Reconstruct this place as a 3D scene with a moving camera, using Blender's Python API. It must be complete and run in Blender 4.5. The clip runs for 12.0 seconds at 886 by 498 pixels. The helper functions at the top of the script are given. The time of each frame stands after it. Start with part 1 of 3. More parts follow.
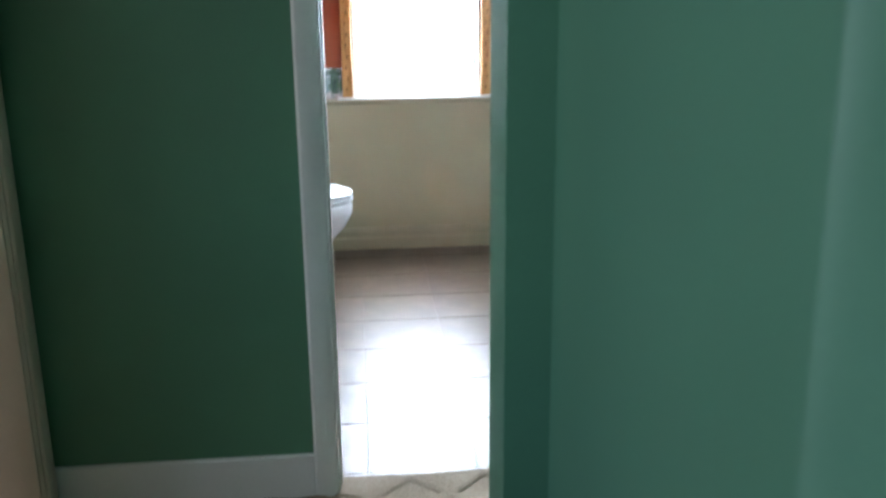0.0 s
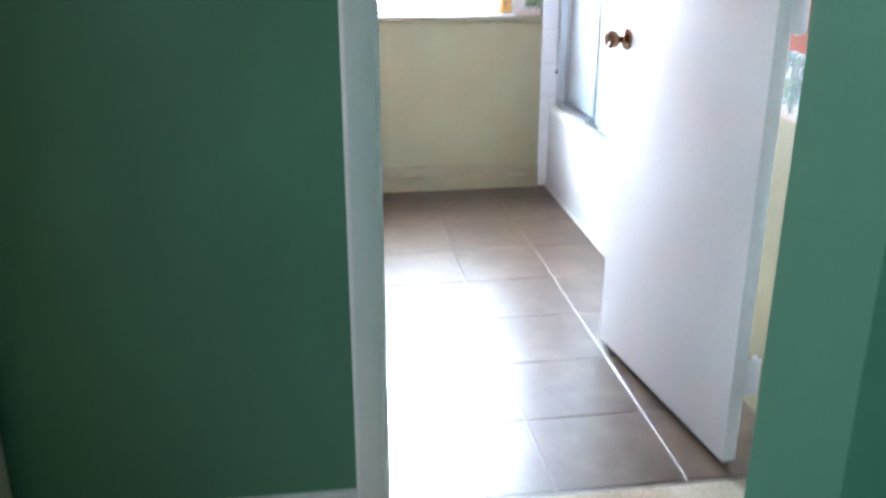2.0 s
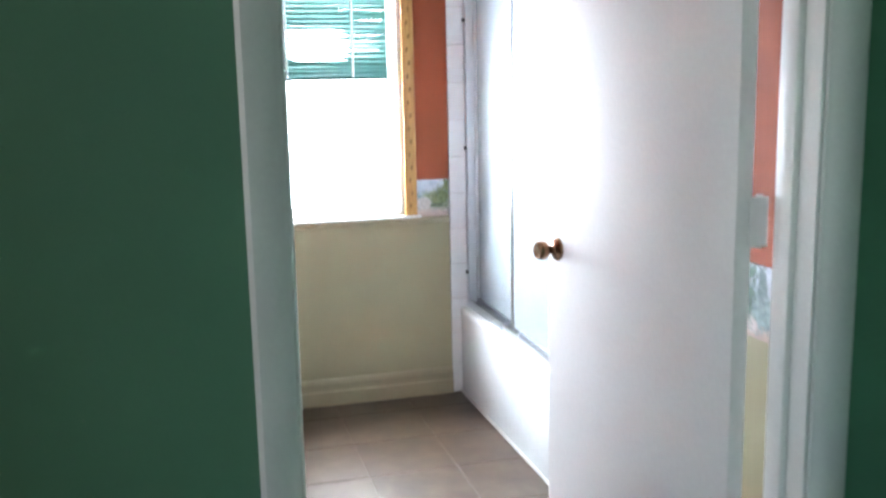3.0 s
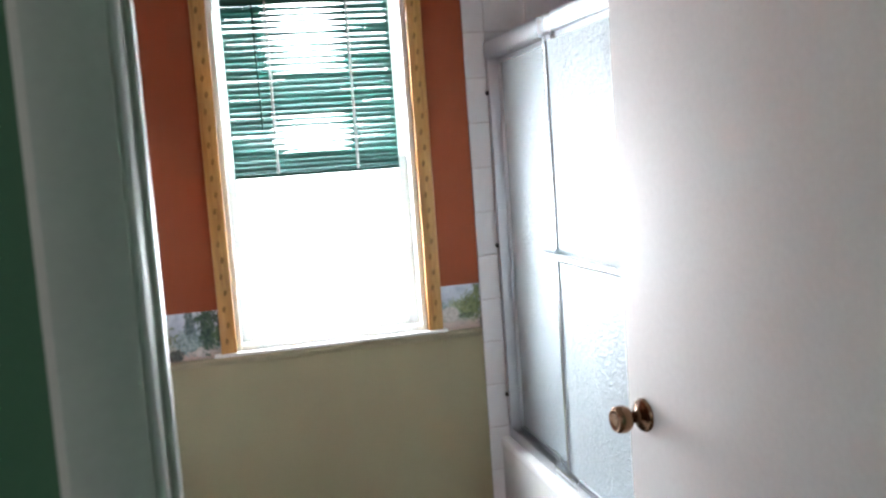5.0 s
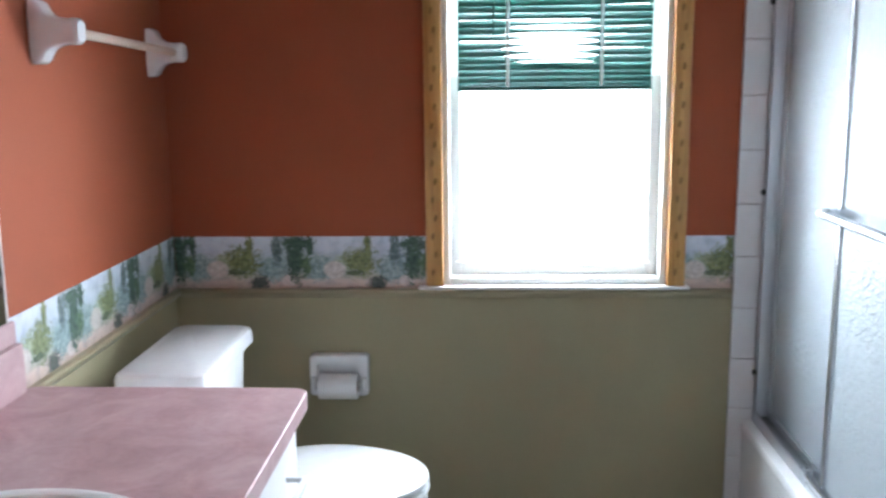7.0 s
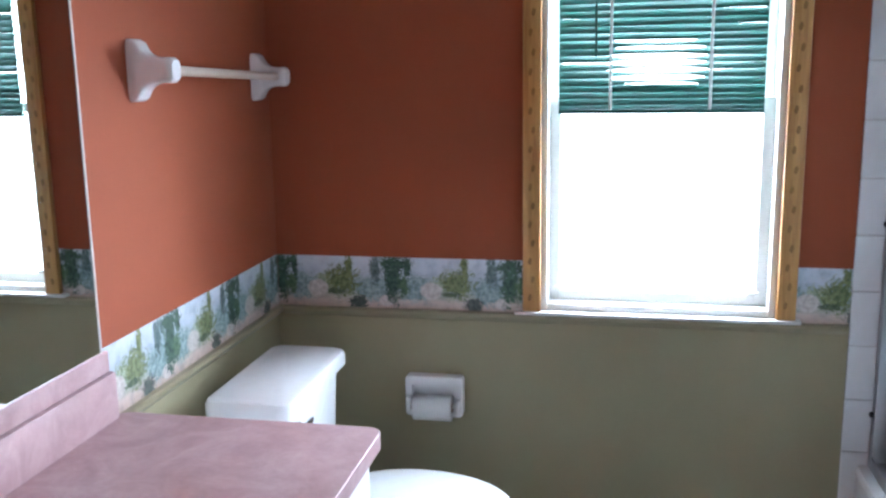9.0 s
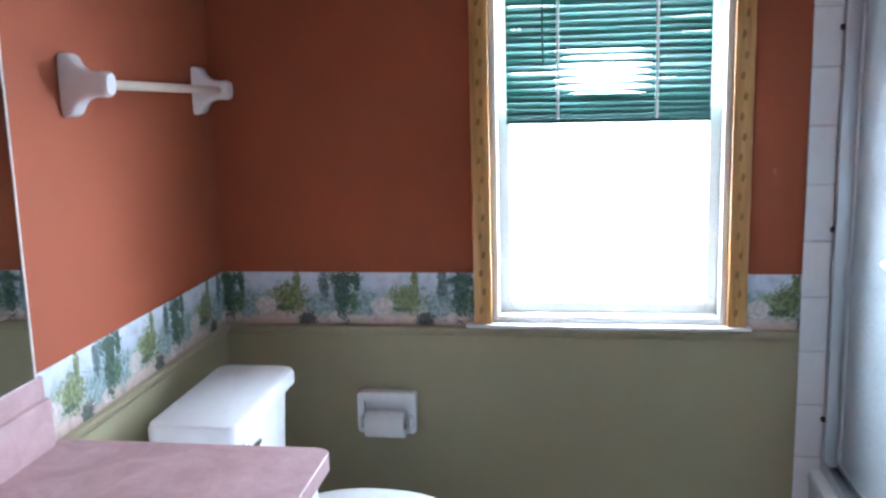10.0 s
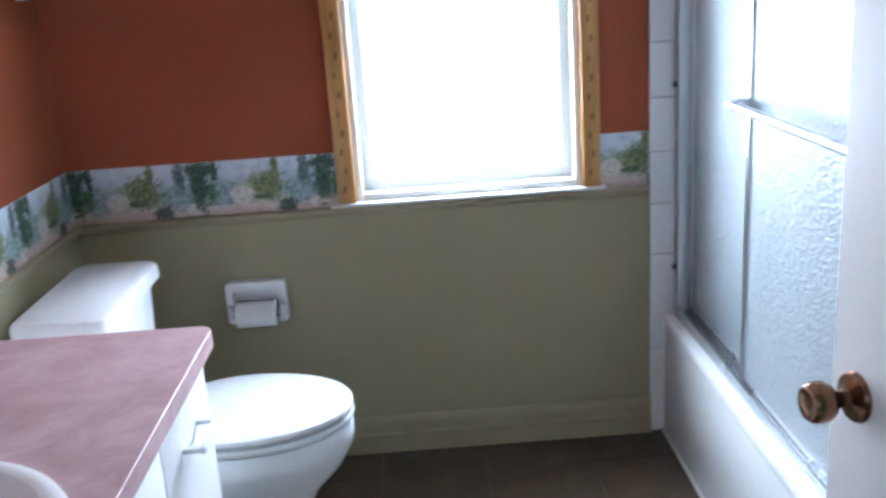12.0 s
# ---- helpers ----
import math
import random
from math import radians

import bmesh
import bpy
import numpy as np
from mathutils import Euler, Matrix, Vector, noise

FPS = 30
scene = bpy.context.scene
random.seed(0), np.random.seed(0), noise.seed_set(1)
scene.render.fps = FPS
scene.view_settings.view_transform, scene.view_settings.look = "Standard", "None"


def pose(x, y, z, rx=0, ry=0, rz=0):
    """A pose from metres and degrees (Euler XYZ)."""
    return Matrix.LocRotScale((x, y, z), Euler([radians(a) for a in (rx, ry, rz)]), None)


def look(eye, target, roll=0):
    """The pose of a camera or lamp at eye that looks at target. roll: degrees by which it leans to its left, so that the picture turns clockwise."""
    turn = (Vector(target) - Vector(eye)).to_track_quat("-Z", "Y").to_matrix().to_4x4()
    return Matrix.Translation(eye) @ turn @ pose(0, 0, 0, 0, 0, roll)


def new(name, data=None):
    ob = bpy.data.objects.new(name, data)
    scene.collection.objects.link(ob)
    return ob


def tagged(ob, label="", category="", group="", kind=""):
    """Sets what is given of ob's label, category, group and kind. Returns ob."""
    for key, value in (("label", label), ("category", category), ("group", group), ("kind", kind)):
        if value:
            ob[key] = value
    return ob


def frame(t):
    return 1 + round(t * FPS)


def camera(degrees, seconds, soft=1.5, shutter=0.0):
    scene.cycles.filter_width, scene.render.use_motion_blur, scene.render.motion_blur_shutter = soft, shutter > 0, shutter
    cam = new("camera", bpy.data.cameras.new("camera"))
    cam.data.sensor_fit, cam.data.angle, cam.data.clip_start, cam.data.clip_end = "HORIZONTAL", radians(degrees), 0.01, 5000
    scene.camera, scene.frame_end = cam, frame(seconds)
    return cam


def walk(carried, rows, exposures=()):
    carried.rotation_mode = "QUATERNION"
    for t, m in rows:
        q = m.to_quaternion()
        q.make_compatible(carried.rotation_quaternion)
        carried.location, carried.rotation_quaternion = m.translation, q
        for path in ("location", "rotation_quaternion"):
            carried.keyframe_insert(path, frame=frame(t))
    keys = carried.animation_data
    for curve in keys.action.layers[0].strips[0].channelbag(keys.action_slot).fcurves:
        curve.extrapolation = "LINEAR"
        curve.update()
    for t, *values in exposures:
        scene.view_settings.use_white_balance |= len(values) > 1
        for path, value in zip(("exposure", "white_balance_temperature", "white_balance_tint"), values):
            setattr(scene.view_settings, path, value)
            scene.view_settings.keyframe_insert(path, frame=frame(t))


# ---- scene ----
# Back wall of the bathroom at y = 0, its left wall at x = 0, floor at z = 0; the hall lies at y < -2.39.
cam = camera(51.0, 12.0, soft=2.5, shutter=0.5)
PATH = [
    (0, look((0.784, -4.614, 1.295), (0.965, -2.698, 0.75), -0.6)),
    (0.5, look((0.692, -4.469, 1.274), (0.88, -2.61, 0.56), 0.3)),
    (1, look((0.647, -4.294, 1.247), (0.837, -2.482, 0.421), 0.1)),
    (1.5, look((0.629, -4.139, 1.244), (0.831, -2.321, 0.437), -0.2)),
    (2, look((0.594, -3.993, 1.25), (0.862, -2.143, 0.536), 0.0)),
    (2.5, look((0.596, -3.857, 1.268), (0.961, -1.971, 0.711), -0.6)),
    (3, look((0.581, -3.69, 1.286), (1.094, -1.787, 0.944), -1.2)),
    (5, look((0.764, -3.032, 1.346), (1.227, -1.094, 1.152), -4.1)),
    (5.5, look((0.821, -2.889, 1.329), (1.193, -0.935, 1.118), -2.3)),
    (6, look((0.859, -2.761, 1.329), (1.112, -0.793, 1.079), -1.4)),
    (6.5, look((0.886, -2.668, 1.339), (0.978, -0.694, 1.038), -0.6)),
    (7, look((0.910, -2.618, 1.351), (0.814, -0.651, 0.996), -0.6)),
    (9, look((1.022, -2.554, 1.459), (0.632, -0.631, 1.071), -0.9)),
    (9.5, look((1.028, -2.533, 1.462), (0.686, -0.594, 1.116), -1.1)),
    (10, look((1.033, -2.516, 1.455), (0.736, -0.574, 1.091), -1.5)),
    (10.5, look((1.028, -2.501, 1.437), (0.775, -0.57, 0.993), -2.1)),
    (11, look((1.018, -2.505, 1.407), (0.813, -0.59, 0.875), -2.8)),
    (11.5, look((0.993, -2.52, 1.379), (0.862, -0.619, 0.78), -3.7)),
    (12, look((0.971, -2.538, 1.361), (1.004, -0.618, 0.799), -3.9)),
]
EXPOSURES = [(0, 0.95, 5800, 10), (0.7, 1.4, 5550, 10), (1.5, 1.65, 5500, 10), (2.0, 1.6, 5600, 10), (3, 1.15, 6000, 10), (5, 0.35, 6400, 10), (7, -0.05, 6000, 10), (9, 0.0, 5620, 10), (12, 0.0, 5500, 10)]
walk(cam, PATH, EXPOSURES)

# ---- light ----
world = bpy.data.worlds.new("sky")
scene.world = world
world.use_nodes = True
wn = world.node_tree.nodes
sky = wn.new("ShaderNodeTexSky")
sky.sky_type, sky.sun_disc = "NISHITA", False
sky.sun_elevation, sky.sun_rotation = radians(50), radians(200)
world.node_tree.links.new(sky.outputs[0], wn["Background"].inputs[0])
wn["Background"].inputs[1].default_value = 0.15


def lamp(name, m, sx, sy, watts, color):
    d = bpy.data.lights.new(name, "AREA")
    d.shape, d.size, d.size_y, d.energy, d.color = "RECTANGLE", sx, sy, watts, color
    ob = new(name, d)
    ob.matrix_world = m
    return ob


sun = bpy.data.lights.new("sun", "SUN")
sun.energy, sun.angle, sun.color = 3.0, radians(0.5), (1.0, 0.95, 0.88)
new("sun", sun).matrix_world = look((0, -8, 10), (0, 0, 0))
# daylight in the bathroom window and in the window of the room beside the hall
lamp("window_daylight", look((1.10, 0.30, 1.36), (1.10, -1, 0.98)), 0.90, 1.60, 190, (0.89, 0.95, 1.0))
lamp("side_room_daylight", look((-2.58, -2.95, 1.45), (0, -2.95, 1.2)), 1.05, 1.25, 8, (1.0, 0.96, 0.88))
# added fill lamp, out of view, to brighten the green hall walls
lamp("hall_fill", look((-0.20, -4.35, 1.5), (1.0, -3.80, 1.40)), 1.25, 1.25, 3.0, (0.88, 0.94, 1.0))


# ---- materials ----
def nodes_of(name):
    m = bpy.data.materials.new(name)
    m.use_nodes = True
    nt = m.node_tree
    return m, nt, nt.nodes["Principled BSDF"]


def ramp(nt, src, stops):
    r = nt.nodes.new("ShaderNodeValToRGB")
    el = r.color_ramp.elements
    while len(el) < len(stops):
        el.new(0.5)
    for e, (p, c) in zip(el, stops):
        e.position, e.color = p, (*c, 1)
    nt.links.new(src, r.inputs[0])
    return r.outputs[0]


def coords(nt, scale=(1, 1, 1)):
    tc = nt.nodes.new("ShaderNodeTexCoord")
    mp = nt.nodes.new("ShaderNodeMapping")
    mp.inputs["Scale"].default_value = scale
    nt.links.new(tc.outputs["Object"], mp.inputs[0])
    return mp.outputs[0]


def noise_tex(nt, vec, scale, detail=4, rough=0.55, distortion=0.0):
    n = nt.nodes.new("ShaderNodeTexNoise")
    n.inputs["Scale"].default_value, n.inputs["Detail"].default_value = scale, detail
    n.inputs["Roughness"].default_value, n.inputs["Distortion"].default_value = rough, distortion
    nt.links.new(vec, n.inputs["Vector"])
    return n.outputs["Fac"]


def mix(nt, fac, a, b, mode="MIX"):
    m = nt.nodes.new("ShaderNodeMix")
    m.data_type, m.blend_type = "RGBA", mode
    for sock, v in ((m.inputs[0], fac), (m.inputs[6], a), (m.inputs[7], b)):
        if isinstance(v, bpy.types.NodeSocket):
            nt.links.new(v, sock)
        else:
            sock.default_value = v if isinstance(v, (int, float)) else (*v, 1)
    return m.outputs[2]


def bump(nt, bsdf, height, strength, dist=0.002):
    b = nt.nodes.new("ShaderNodeBump")
    b.inputs["Strength"].default_value, b.inputs["Distance"].default_value = strength, dist
    nt.links.new(height, b.inputs["Height"])
    nt.links.new(b.outputs[0], bsdf.inputs["Normal"])


def surface(name, color, rough=0.5, vary=0.12, grain=180, patch=3.0, bumps=0.15, metal=0.0, rough_vary=0.1, stretch=(1, 1, 1), gloss=0.5):
    """Paint, plaster, porcelain, metal: patches and fine grain over one colour."""
    m, nt, b = nodes_of(name)
    vec = coords(nt, stretch)
    big, fine = noise_tex(nt, vec, patch, 5), noise_tex(nt, vec, grain, 3)
    lo = tuple(max(c * (1 - vary), 0) for c in color)
    hi = tuple(min(c * (1 + vary), 1) for c in color)
    c1 = ramp(nt, big, [(0.3, lo), (0.7, hi)])
    c2 = ramp(nt, fine, [(0.25, (0.9, 0.9, 0.9)), (0.75, (1, 1, 1))])
    nt.links.new(mix(nt, 0.6, c1, c2, "MULTIPLY"), b.inputs["Base Color"])
    nt.links.new(ramp(nt, big, [(0.2, (rough - rough_vary * 0.5,) * 3), (0.8, (rough + rough_vary * 0.5,) * 3)]), b.inputs["Roughness"])
    b.inputs["Metallic"].default_value, b.inputs["Specular IOR Level"].default_value = metal, gloss
    if bumps:
        bump(nt, b, fine, bumps, 0.001)
    return m


def tile_floor_material():
    m, nt, b = nodes_of("brown_floor_tile")
    vec = coords(nt)
    info = nt.nodes.new("ShaderNodeObjectInfo")
    off = nt.nodes.new("ShaderNodeVectorMath")
    off.operation = "ADD"
    sc = nt.nodes.new("ShaderNodeVectorMath")
    sc.operation, sc.inputs[3].default_value = "SCALE", 17.0
    cmb = nt.nodes.new("ShaderNodeCombineXYZ")
    for i in range(3):
        nt.links.new(info.outputs["Random"], cmb.inputs[i])
    nt.links.new(cmb.outputs[0], sc.inputs[0])
    nt.links.new(vec, off.inputs[0])
    nt.links.new(sc.outputs[0], off.inputs[1])
    n1 = noise_tex(nt, off.outputs[0], 9, 6, 0.62, 0.3)
    n2 = noise_tex(nt, off.outputs[0], 60, 4)
    base = ramp(nt, n1, [(0.25, (0.030, 0.017, 0.010)), (0.5, (0.060, 0.037, 0.022)), (0.78, (0.105, 0.074, 0.046))])
    nt.links.new(mix(nt, 0.18, base, ramp(nt, n2, [(0.3, (0.55, 0.5, 0.48)), (0.7, (1, 1, 1))]), "MULTIPLY"), b.inputs["Base Color"])
    b.inputs["Roughness"].default_value = 0.29
    b.inputs["Specular IOR Level"].default_value = 0.6
    bump(nt, b, n2, 0.03, 0.0005)
    return m


def carpet_material():
    m, nt, b = nodes_of("beige_loop_carpet")
    vec = coords(nt)
    loops = nt.nodes.new("ShaderNodeTexVoronoi")
    loops.inputs["Scale"].default_value = 130
    nt.links.new(vec, loops.inputs["Vector"])
    n = noise_tex(nt, vec, 4, 5)
    c = ramp(nt, n, [(0.3, (0.33, 0.27, 0.20)), (0.7, (0.44, 0.38, 0.30))])
    d = ramp(nt, loops.outputs["Distance"], [(0.0, (1, 1, 1)), (0.75, (0.74, 0.72, 0.69))])
    nt.links.new(mix(nt, 0.8, c, d, "MULTIPLY"), b.inputs["Base Color"])
    b.inputs["Roughness"].default_value = 0.95
    b.inputs["Specular IOR Level"].default_value = 0.1
    inv = nt.nodes.new("ShaderNodeMath")
    inv.operation, inv.inputs[0].default_value = "SUBTRACT", 1.0
    nt.links.new(loops.outputs["Distance"], inv.inputs[1])
    bump(nt, b, inv.outputs[0], 0.6, 0.004)
    return m


def oak_material():
    m, nt, b = nodes_of("golden_oak")
    vec = coords(nt, (1, 1, 0.06))
    n, fine = noise_tex(nt, vec, 60, 5, 0.6, 0.6), noise_tex(nt, vec, 400, 2)
    c = ramp(nt, n, [(0.3, (0.36, 0.17, 0.045)), (0.7, (0.60, 0.34, 0.10))])
    nt.links.new(mix(nt, 0.4, c, ramp(nt, fine, [(0.3, (0.6, 0.5, 0.4)), (0.7, (1, 1, 1))]), "MULTIPLY"), b.inputs["Base Color"])
    b.inputs["Roughness"].default_value = 0.38
    bump(nt, b, fine, 0.15, 0.0006)
    return m


def laminate_material():
    m, nt, b = nodes_of("mauve_laminate")
    vec = coords(nt)
    n1, n2 = noise_tex(nt, vec, 9, 7, 0.65, 0.9), noise_tex(nt, vec, 70, 4)
    c = ramp(nt, n1, [(0.25, (0.34, 0.21, 0.215)), (0.5, (0.44, 0.295, 0.305)), (0.78, (0.55, 0.395, 0.41))])
    nt.links.new(mix(nt, 0.3, c, ramp(nt, n2, [(0.3, (0.75, 0.7, 0.7)), (0.7, (1, 1, 1))]), "MULTIPLY"), b.inputs["Base Color"])
    b.inputs["Specular IOR Level"].default_value = 0.3
    nt.links.new(ramp(nt, n1, [(0.2, (0.42,) * 3), (0.8, (0.52,) * 3)]), b.inputs["Roughness"])
    return m


def border_material():
    """Printed paper: a landscape that repeats every 34 cm, with palms, bushes, pale boulders and a sandy foot."""
    m, nt, b = nodes_of("jungle_border_paper")
    vec = coords(nt)
    sep = nt.nodes.new("ShaderNodeSeparateXYZ")
    nt.links.new(vec, sep.inputs[0])

    def math_node(op, *vals):
        n = nt.nodes.new("ShaderNodeMath")
        n.operation = op
        for sock, v in zip(n.inputs, vals):
            if isinstance(v, bpy.types.NodeSocket):
                nt.links.new(v, sock)
            else:
                sock.default_value = v
        return n.outputs[0]

    run = math_node("DIVIDE", math_node("ADD", sep.outputs["X"], sep.outputs["Y"]), 0.343)
    up = math_node("DIVIDE", math_node("SUBTRACT", sep.outputs["Z"], 0.764), 0.152)
    soft, leafy, fine = noise_tex(nt, vec, 26, 4), noise_tex(nt, vec, 62, 7, 0.78, 1.6), noise_tex(nt, vec, 95, 4)
    base = ramp(nt, up, [(0.0, (0.50, 0.36, 0.29)), (0.15, (0.62, 0.50, 0.45)), (0.24, (0.44, 0.44, 0.36)), (0.45, (0.40, 0.48, 0.52)), (0.72, (0.58, 0.64, 0.72)), (1.0, (0.70, 0.76, 0.84))])
    base = mix(nt, 0.7, base, ramp(nt, soft, [(0.32, (0.48, 0.56, 0.62)), (0.5, (0.86, 0.88, 0.90)), (0.66, (1, 1, 1))]), "MULTIPLY")

    def clump(under, u0, v0, ru, rv, dark, light, ragged):
        du = math_node("SUBTRACT", math_node("FRACT", math_node("ADD", run, 0.5 - u0 + 10)), 0.5)
        du = math_node("DIVIDE", du, ru)
        dv = math_node("DIVIDE", math_node("SUBTRACT", up, v0), rv)
        dist = math_node("SQRT", math_node("ADD", math_node("MULTIPLY", du, du), math_node("MULTIPLY", dv, dv)))
        edge = math_node("ADD", dist, math_node("MULTIPLY", math_node("SUBTRACT", leafy, 0.5), ragged * 2.1))
        cover = ramp(nt, edge, [(0.86, (1, 1, 1)), (1.06, (0, 0, 0))])
        return mix(nt, cover, under, ramp(nt, fine, [(0.35, dark), (0.65, light)]))

    sage, olive, deep = ((0.14, 0.22, 0.22), (0.36, 0.46, 0.48)), ((0.08, 0.115, 0.04), (0.24, 0.28, 0.12)), ((0.015, 0.045, 0.032), (0.07, 0.14, 0.09))
    base = clump(base, 0.86, 0.38, 0.17, 0.28, *sage, 1.6)
    base = clump(base, 0.20, 0.40, 0.16, 0.26, *sage, 1.7)
    base = clump(base, 0.48, 0.50, 0.14, 0.20, (0.20, 0.26, 0.16), (0.42, 0.47, 0.34), 1.7)
    base = clump(base, 0.58, 0.50, 0.14, 0.30, *olive, 2.0)
    base = clump(base, 0.64, 0.80, 0.035, 0.26, *olive, 1.6)
    base = clump(base, 0.36, 0.36, 0.10, 0.18, (0.46, 0.42, 0.39), (0.66, 0.62, 0.59), 0.4)
    base = clump(base, 0.97, 0.15, 0.07, 0.12, (0.46, 0.40, 0.38), (0.66, 0.60, 0.58), 0.4)
    base = clump(base, 0.03, 0.55, 0.085, 0.45, *deep, 1.9)
    base = clump(base, 0.03, 0.86, 0.14, 0.17, *deep, 2.3)
    base = clump(base, 0.15, 0.82, 0.035, 0.26, *deep, 1.8)
    base = clump(base, 0.12, 0.45, 0.05, 0.22, (0.03, 0.08, 0.04), (0.12, 0.20, 0.10), 1.8)
    base = clump(base, 0.87, 0.74, 0.05, 0.30, (0.05, 0.09, 0.09), (0.16, 0.22, 0.22), 1.9)
    base = clump(base, 0.72, 0.10, 0.08, 0.15, (0.02, 0.035, 0.03), (0.10, 0.12, 0.10), 1.8)
    base = clump(base, 0.53, 0.30, 0.09, 0.06, (0.03, 0.06, 0.03), (0.12, 0.16, 0.08), 1.8)
    nt.links.new(base, b.inputs["Base Color"])
    b.inputs["Roughness"].default_value = 0.55
    bump(nt, b, soft, 0.05, 0.001)
    return m


def pebbled_glass_material():
    m, nt, b = nodes_of("pebbled_shower_glass")
    vec = coords(nt)
    n = noise_tex(nt, vec, 70, 3, 0.55, 0.8)
    b.inputs["Base Color"].default_value = (0.80, 0.88, 0.93, 1)
    b.inputs["Roughness"].default_value = 0.22
    b.inputs["Transmission Weight"].default_value = 0.58
    b.inputs["IOR"].default_value = 1.85
    b.inputs["Specular IOR Level"].default_value = 1.0
    bump(nt, b, n, 1.0, 0.0055)
    return m


def clear_glass_material():
    m, nt, b = nodes_of("window_glass")
    b.inputs["Base Color"].default_value = (1, 1, 1, 1)
    b.inputs["Roughness"].default_value = 0.0
    b.inputs["Transmission Weight"].default_value = 1.0
    b.inputs["IOR"].default_value = 1.02
    return m


def slat_material():
    """Thin green vinyl: a little daylight comes through."""
    m, nt, b = nodes_of("green_blind_vinyl")
    n = noise_tex(nt, coords(nt), 30, 3)
    c = ramp(nt, n, [(0.3, (0.012, 0.080, 0.066)), (0.7, (0.018, 0.108, 0.090))])
    nt.links.new(c, b.inputs["Base Color"])
    b.inputs["Roughness"].default_value = 0.4
    t = nt.nodes.new("ShaderNodeBsdfTranslucent")
    t.inputs["Color"].default_value = (0.02, 0.22, 0.16, 1)
    ms = nt.nodes.new("ShaderNodeMixShader")
    ms.inputs[0].default_value = 0.10
    nt.links.new(b.outputs[0], ms.inputs[1])
    nt.links.new(t.outputs[0], ms.inputs[2])
    nt.links.new(ms.outputs[0], nt.nodes["Material Output"].inputs["Surface"])
    return m


def mirror_material():
    m, nt, b = nodes_of("mirror_silver")
    b.inputs["Base Color"].default_value = (0.82, 0.85, 0.84, 1)
    b.inputs["Metallic"].default_value = 1.0
    b.inputs["Roughness"].default_value = 0.015
    return m


GREEN = surface("green_wall_paint", (0.088, 0.215, 0.128), 0.6, 0.07, 220, 2.0, 0.18)
# a little paler and duller than GREEN
PALEGREEN = surface("pale_green_strip", (0.112, 0.236, 0.152), 0.85, 0.06, 160, 3.0, 0.1, gloss=0.15)
RUST = surface("rust_wall_paint", (0.295, 0.076, 0.034), 0.78, 0.06, 220, 2.5, 0.15, gloss=0.2)
OLIVE = surface("olive_wall_paint", (0.335, 0.300, 0.186), 0.7, 0.06, 220, 2.5, 0.15, gloss=0.3)
TRIM = surface("white_trim_paint", (0.72, 0.72, 0.70), 0.38, 0.05, 120, 4, 0.08)
CREAM = surface("cream_trim_paint", (0.68, 0.60, 0.50), 0.42, 0.06, 120, 4, 0.08)
OLIVETRIM = surface("olive_trim_paint", (0.320, 0.280, 0.176), 0.45, 0.08, 120, 5, 0.08)
DOORPAINT = surface("white_door_paint", (0.72, 0.70, 0.69), 0.62, 0.04, 90, 2.2, 0.10, gloss=0.35)
CEILING = surface("ceiling_plaster", (0.78, 0.77, 0.74), 0.85, 0.04, 60, 3, 0.4)
VINYL = surface("white_window_vinyl", (0.80, 0.80, 0.77), 0.35, 0.03, 90, 3, 0.03)
PORCELAIN = surface("white_porcelain", (0.82, 0.83, 0.84), 0.12, 0.02, 30, 2, 0.0, rough_vary=0.04)
SEATWHITE = surface("white_seat_plastic", (0.80, 0.81, 0.82), 0.22, 0.02, 30, 2, 0.0, rough_vary=0.05)
CABWHITE = surface("white_cabinet_laminate", (0.78, 0.79, 0.80), 0.33, 0.03, 80, 3, 0.04)
TUBWHITE = surface("white_tub_enamel", (0.82, 0.83, 0.83), 0.16, 0.02, 30, 2, 0.0, rough_vary=0.05)
WALLTILE = surface("white_wall_tile", (0.78, 0.78, 0.79), 0.15, 0.05, 20, 6, 0.0, rough_vary=0.05)
GROUT = surface("grey_grout", (0.62, 0.58, 0.57), 0.9, 0.2, 200, 8, 0.3)
FLOORGROUT = surface("brown_floor_grout", (0.085, 0.065, 0.050), 0.4, 0.2, 200, 8, 0.1)
ALUMINIUM = surface("brushed_aluminium", (0.62, 0.64, 0.67), 0.28, 0.05, 300, 5, 0.05, metal=1.0, stretch=(1, 1, 0.05))
CHROME = surface("chrome", (0.75, 0.76, 0.78), 0.08, 0.03, 50, 5, 0.0, metal=1.0, rough_vary=0.04)
BRASS = surface("antique_brass", (0.26, 0.145, 0.085), 0.24, 0.15, 60, 12, 0.0, metal=1.0)
RUBBER = surface("black_rubber", (0.02, 0.02, 0.02), 0.6, 0.1, 60, 12, 0.1)
SLAT = slat_material()
CORD = surface("pale_blind_cord", (0.75, 0.80, 0.78), 0.8, 0.1, 200, 8, 0.2)
PAPER = surface("white_tissue_paper", (0.80, 0.80, 0.79), 0.9, 0.04, 150, 6, 0.3)
CARD = surface("grey_brown_card", (0.35, 0.28, 0.21), 0.9, 0.1, 150, 8, 0.2)
TORN = surface("torn_paper_edge", (0.70, 0.68, 0.66), 0.85, 0.12, 150, 12, 0.3)
INLAY = surface("dark_stencil_ink", (0.24, 0.12, 0.025), 0.5, 0.2, 150, 12, 0.0)
CAULK = surface("tub_caulk", (0.55, 0.53, 0.50), 0.6, 0.2, 90, 10, 0.2)
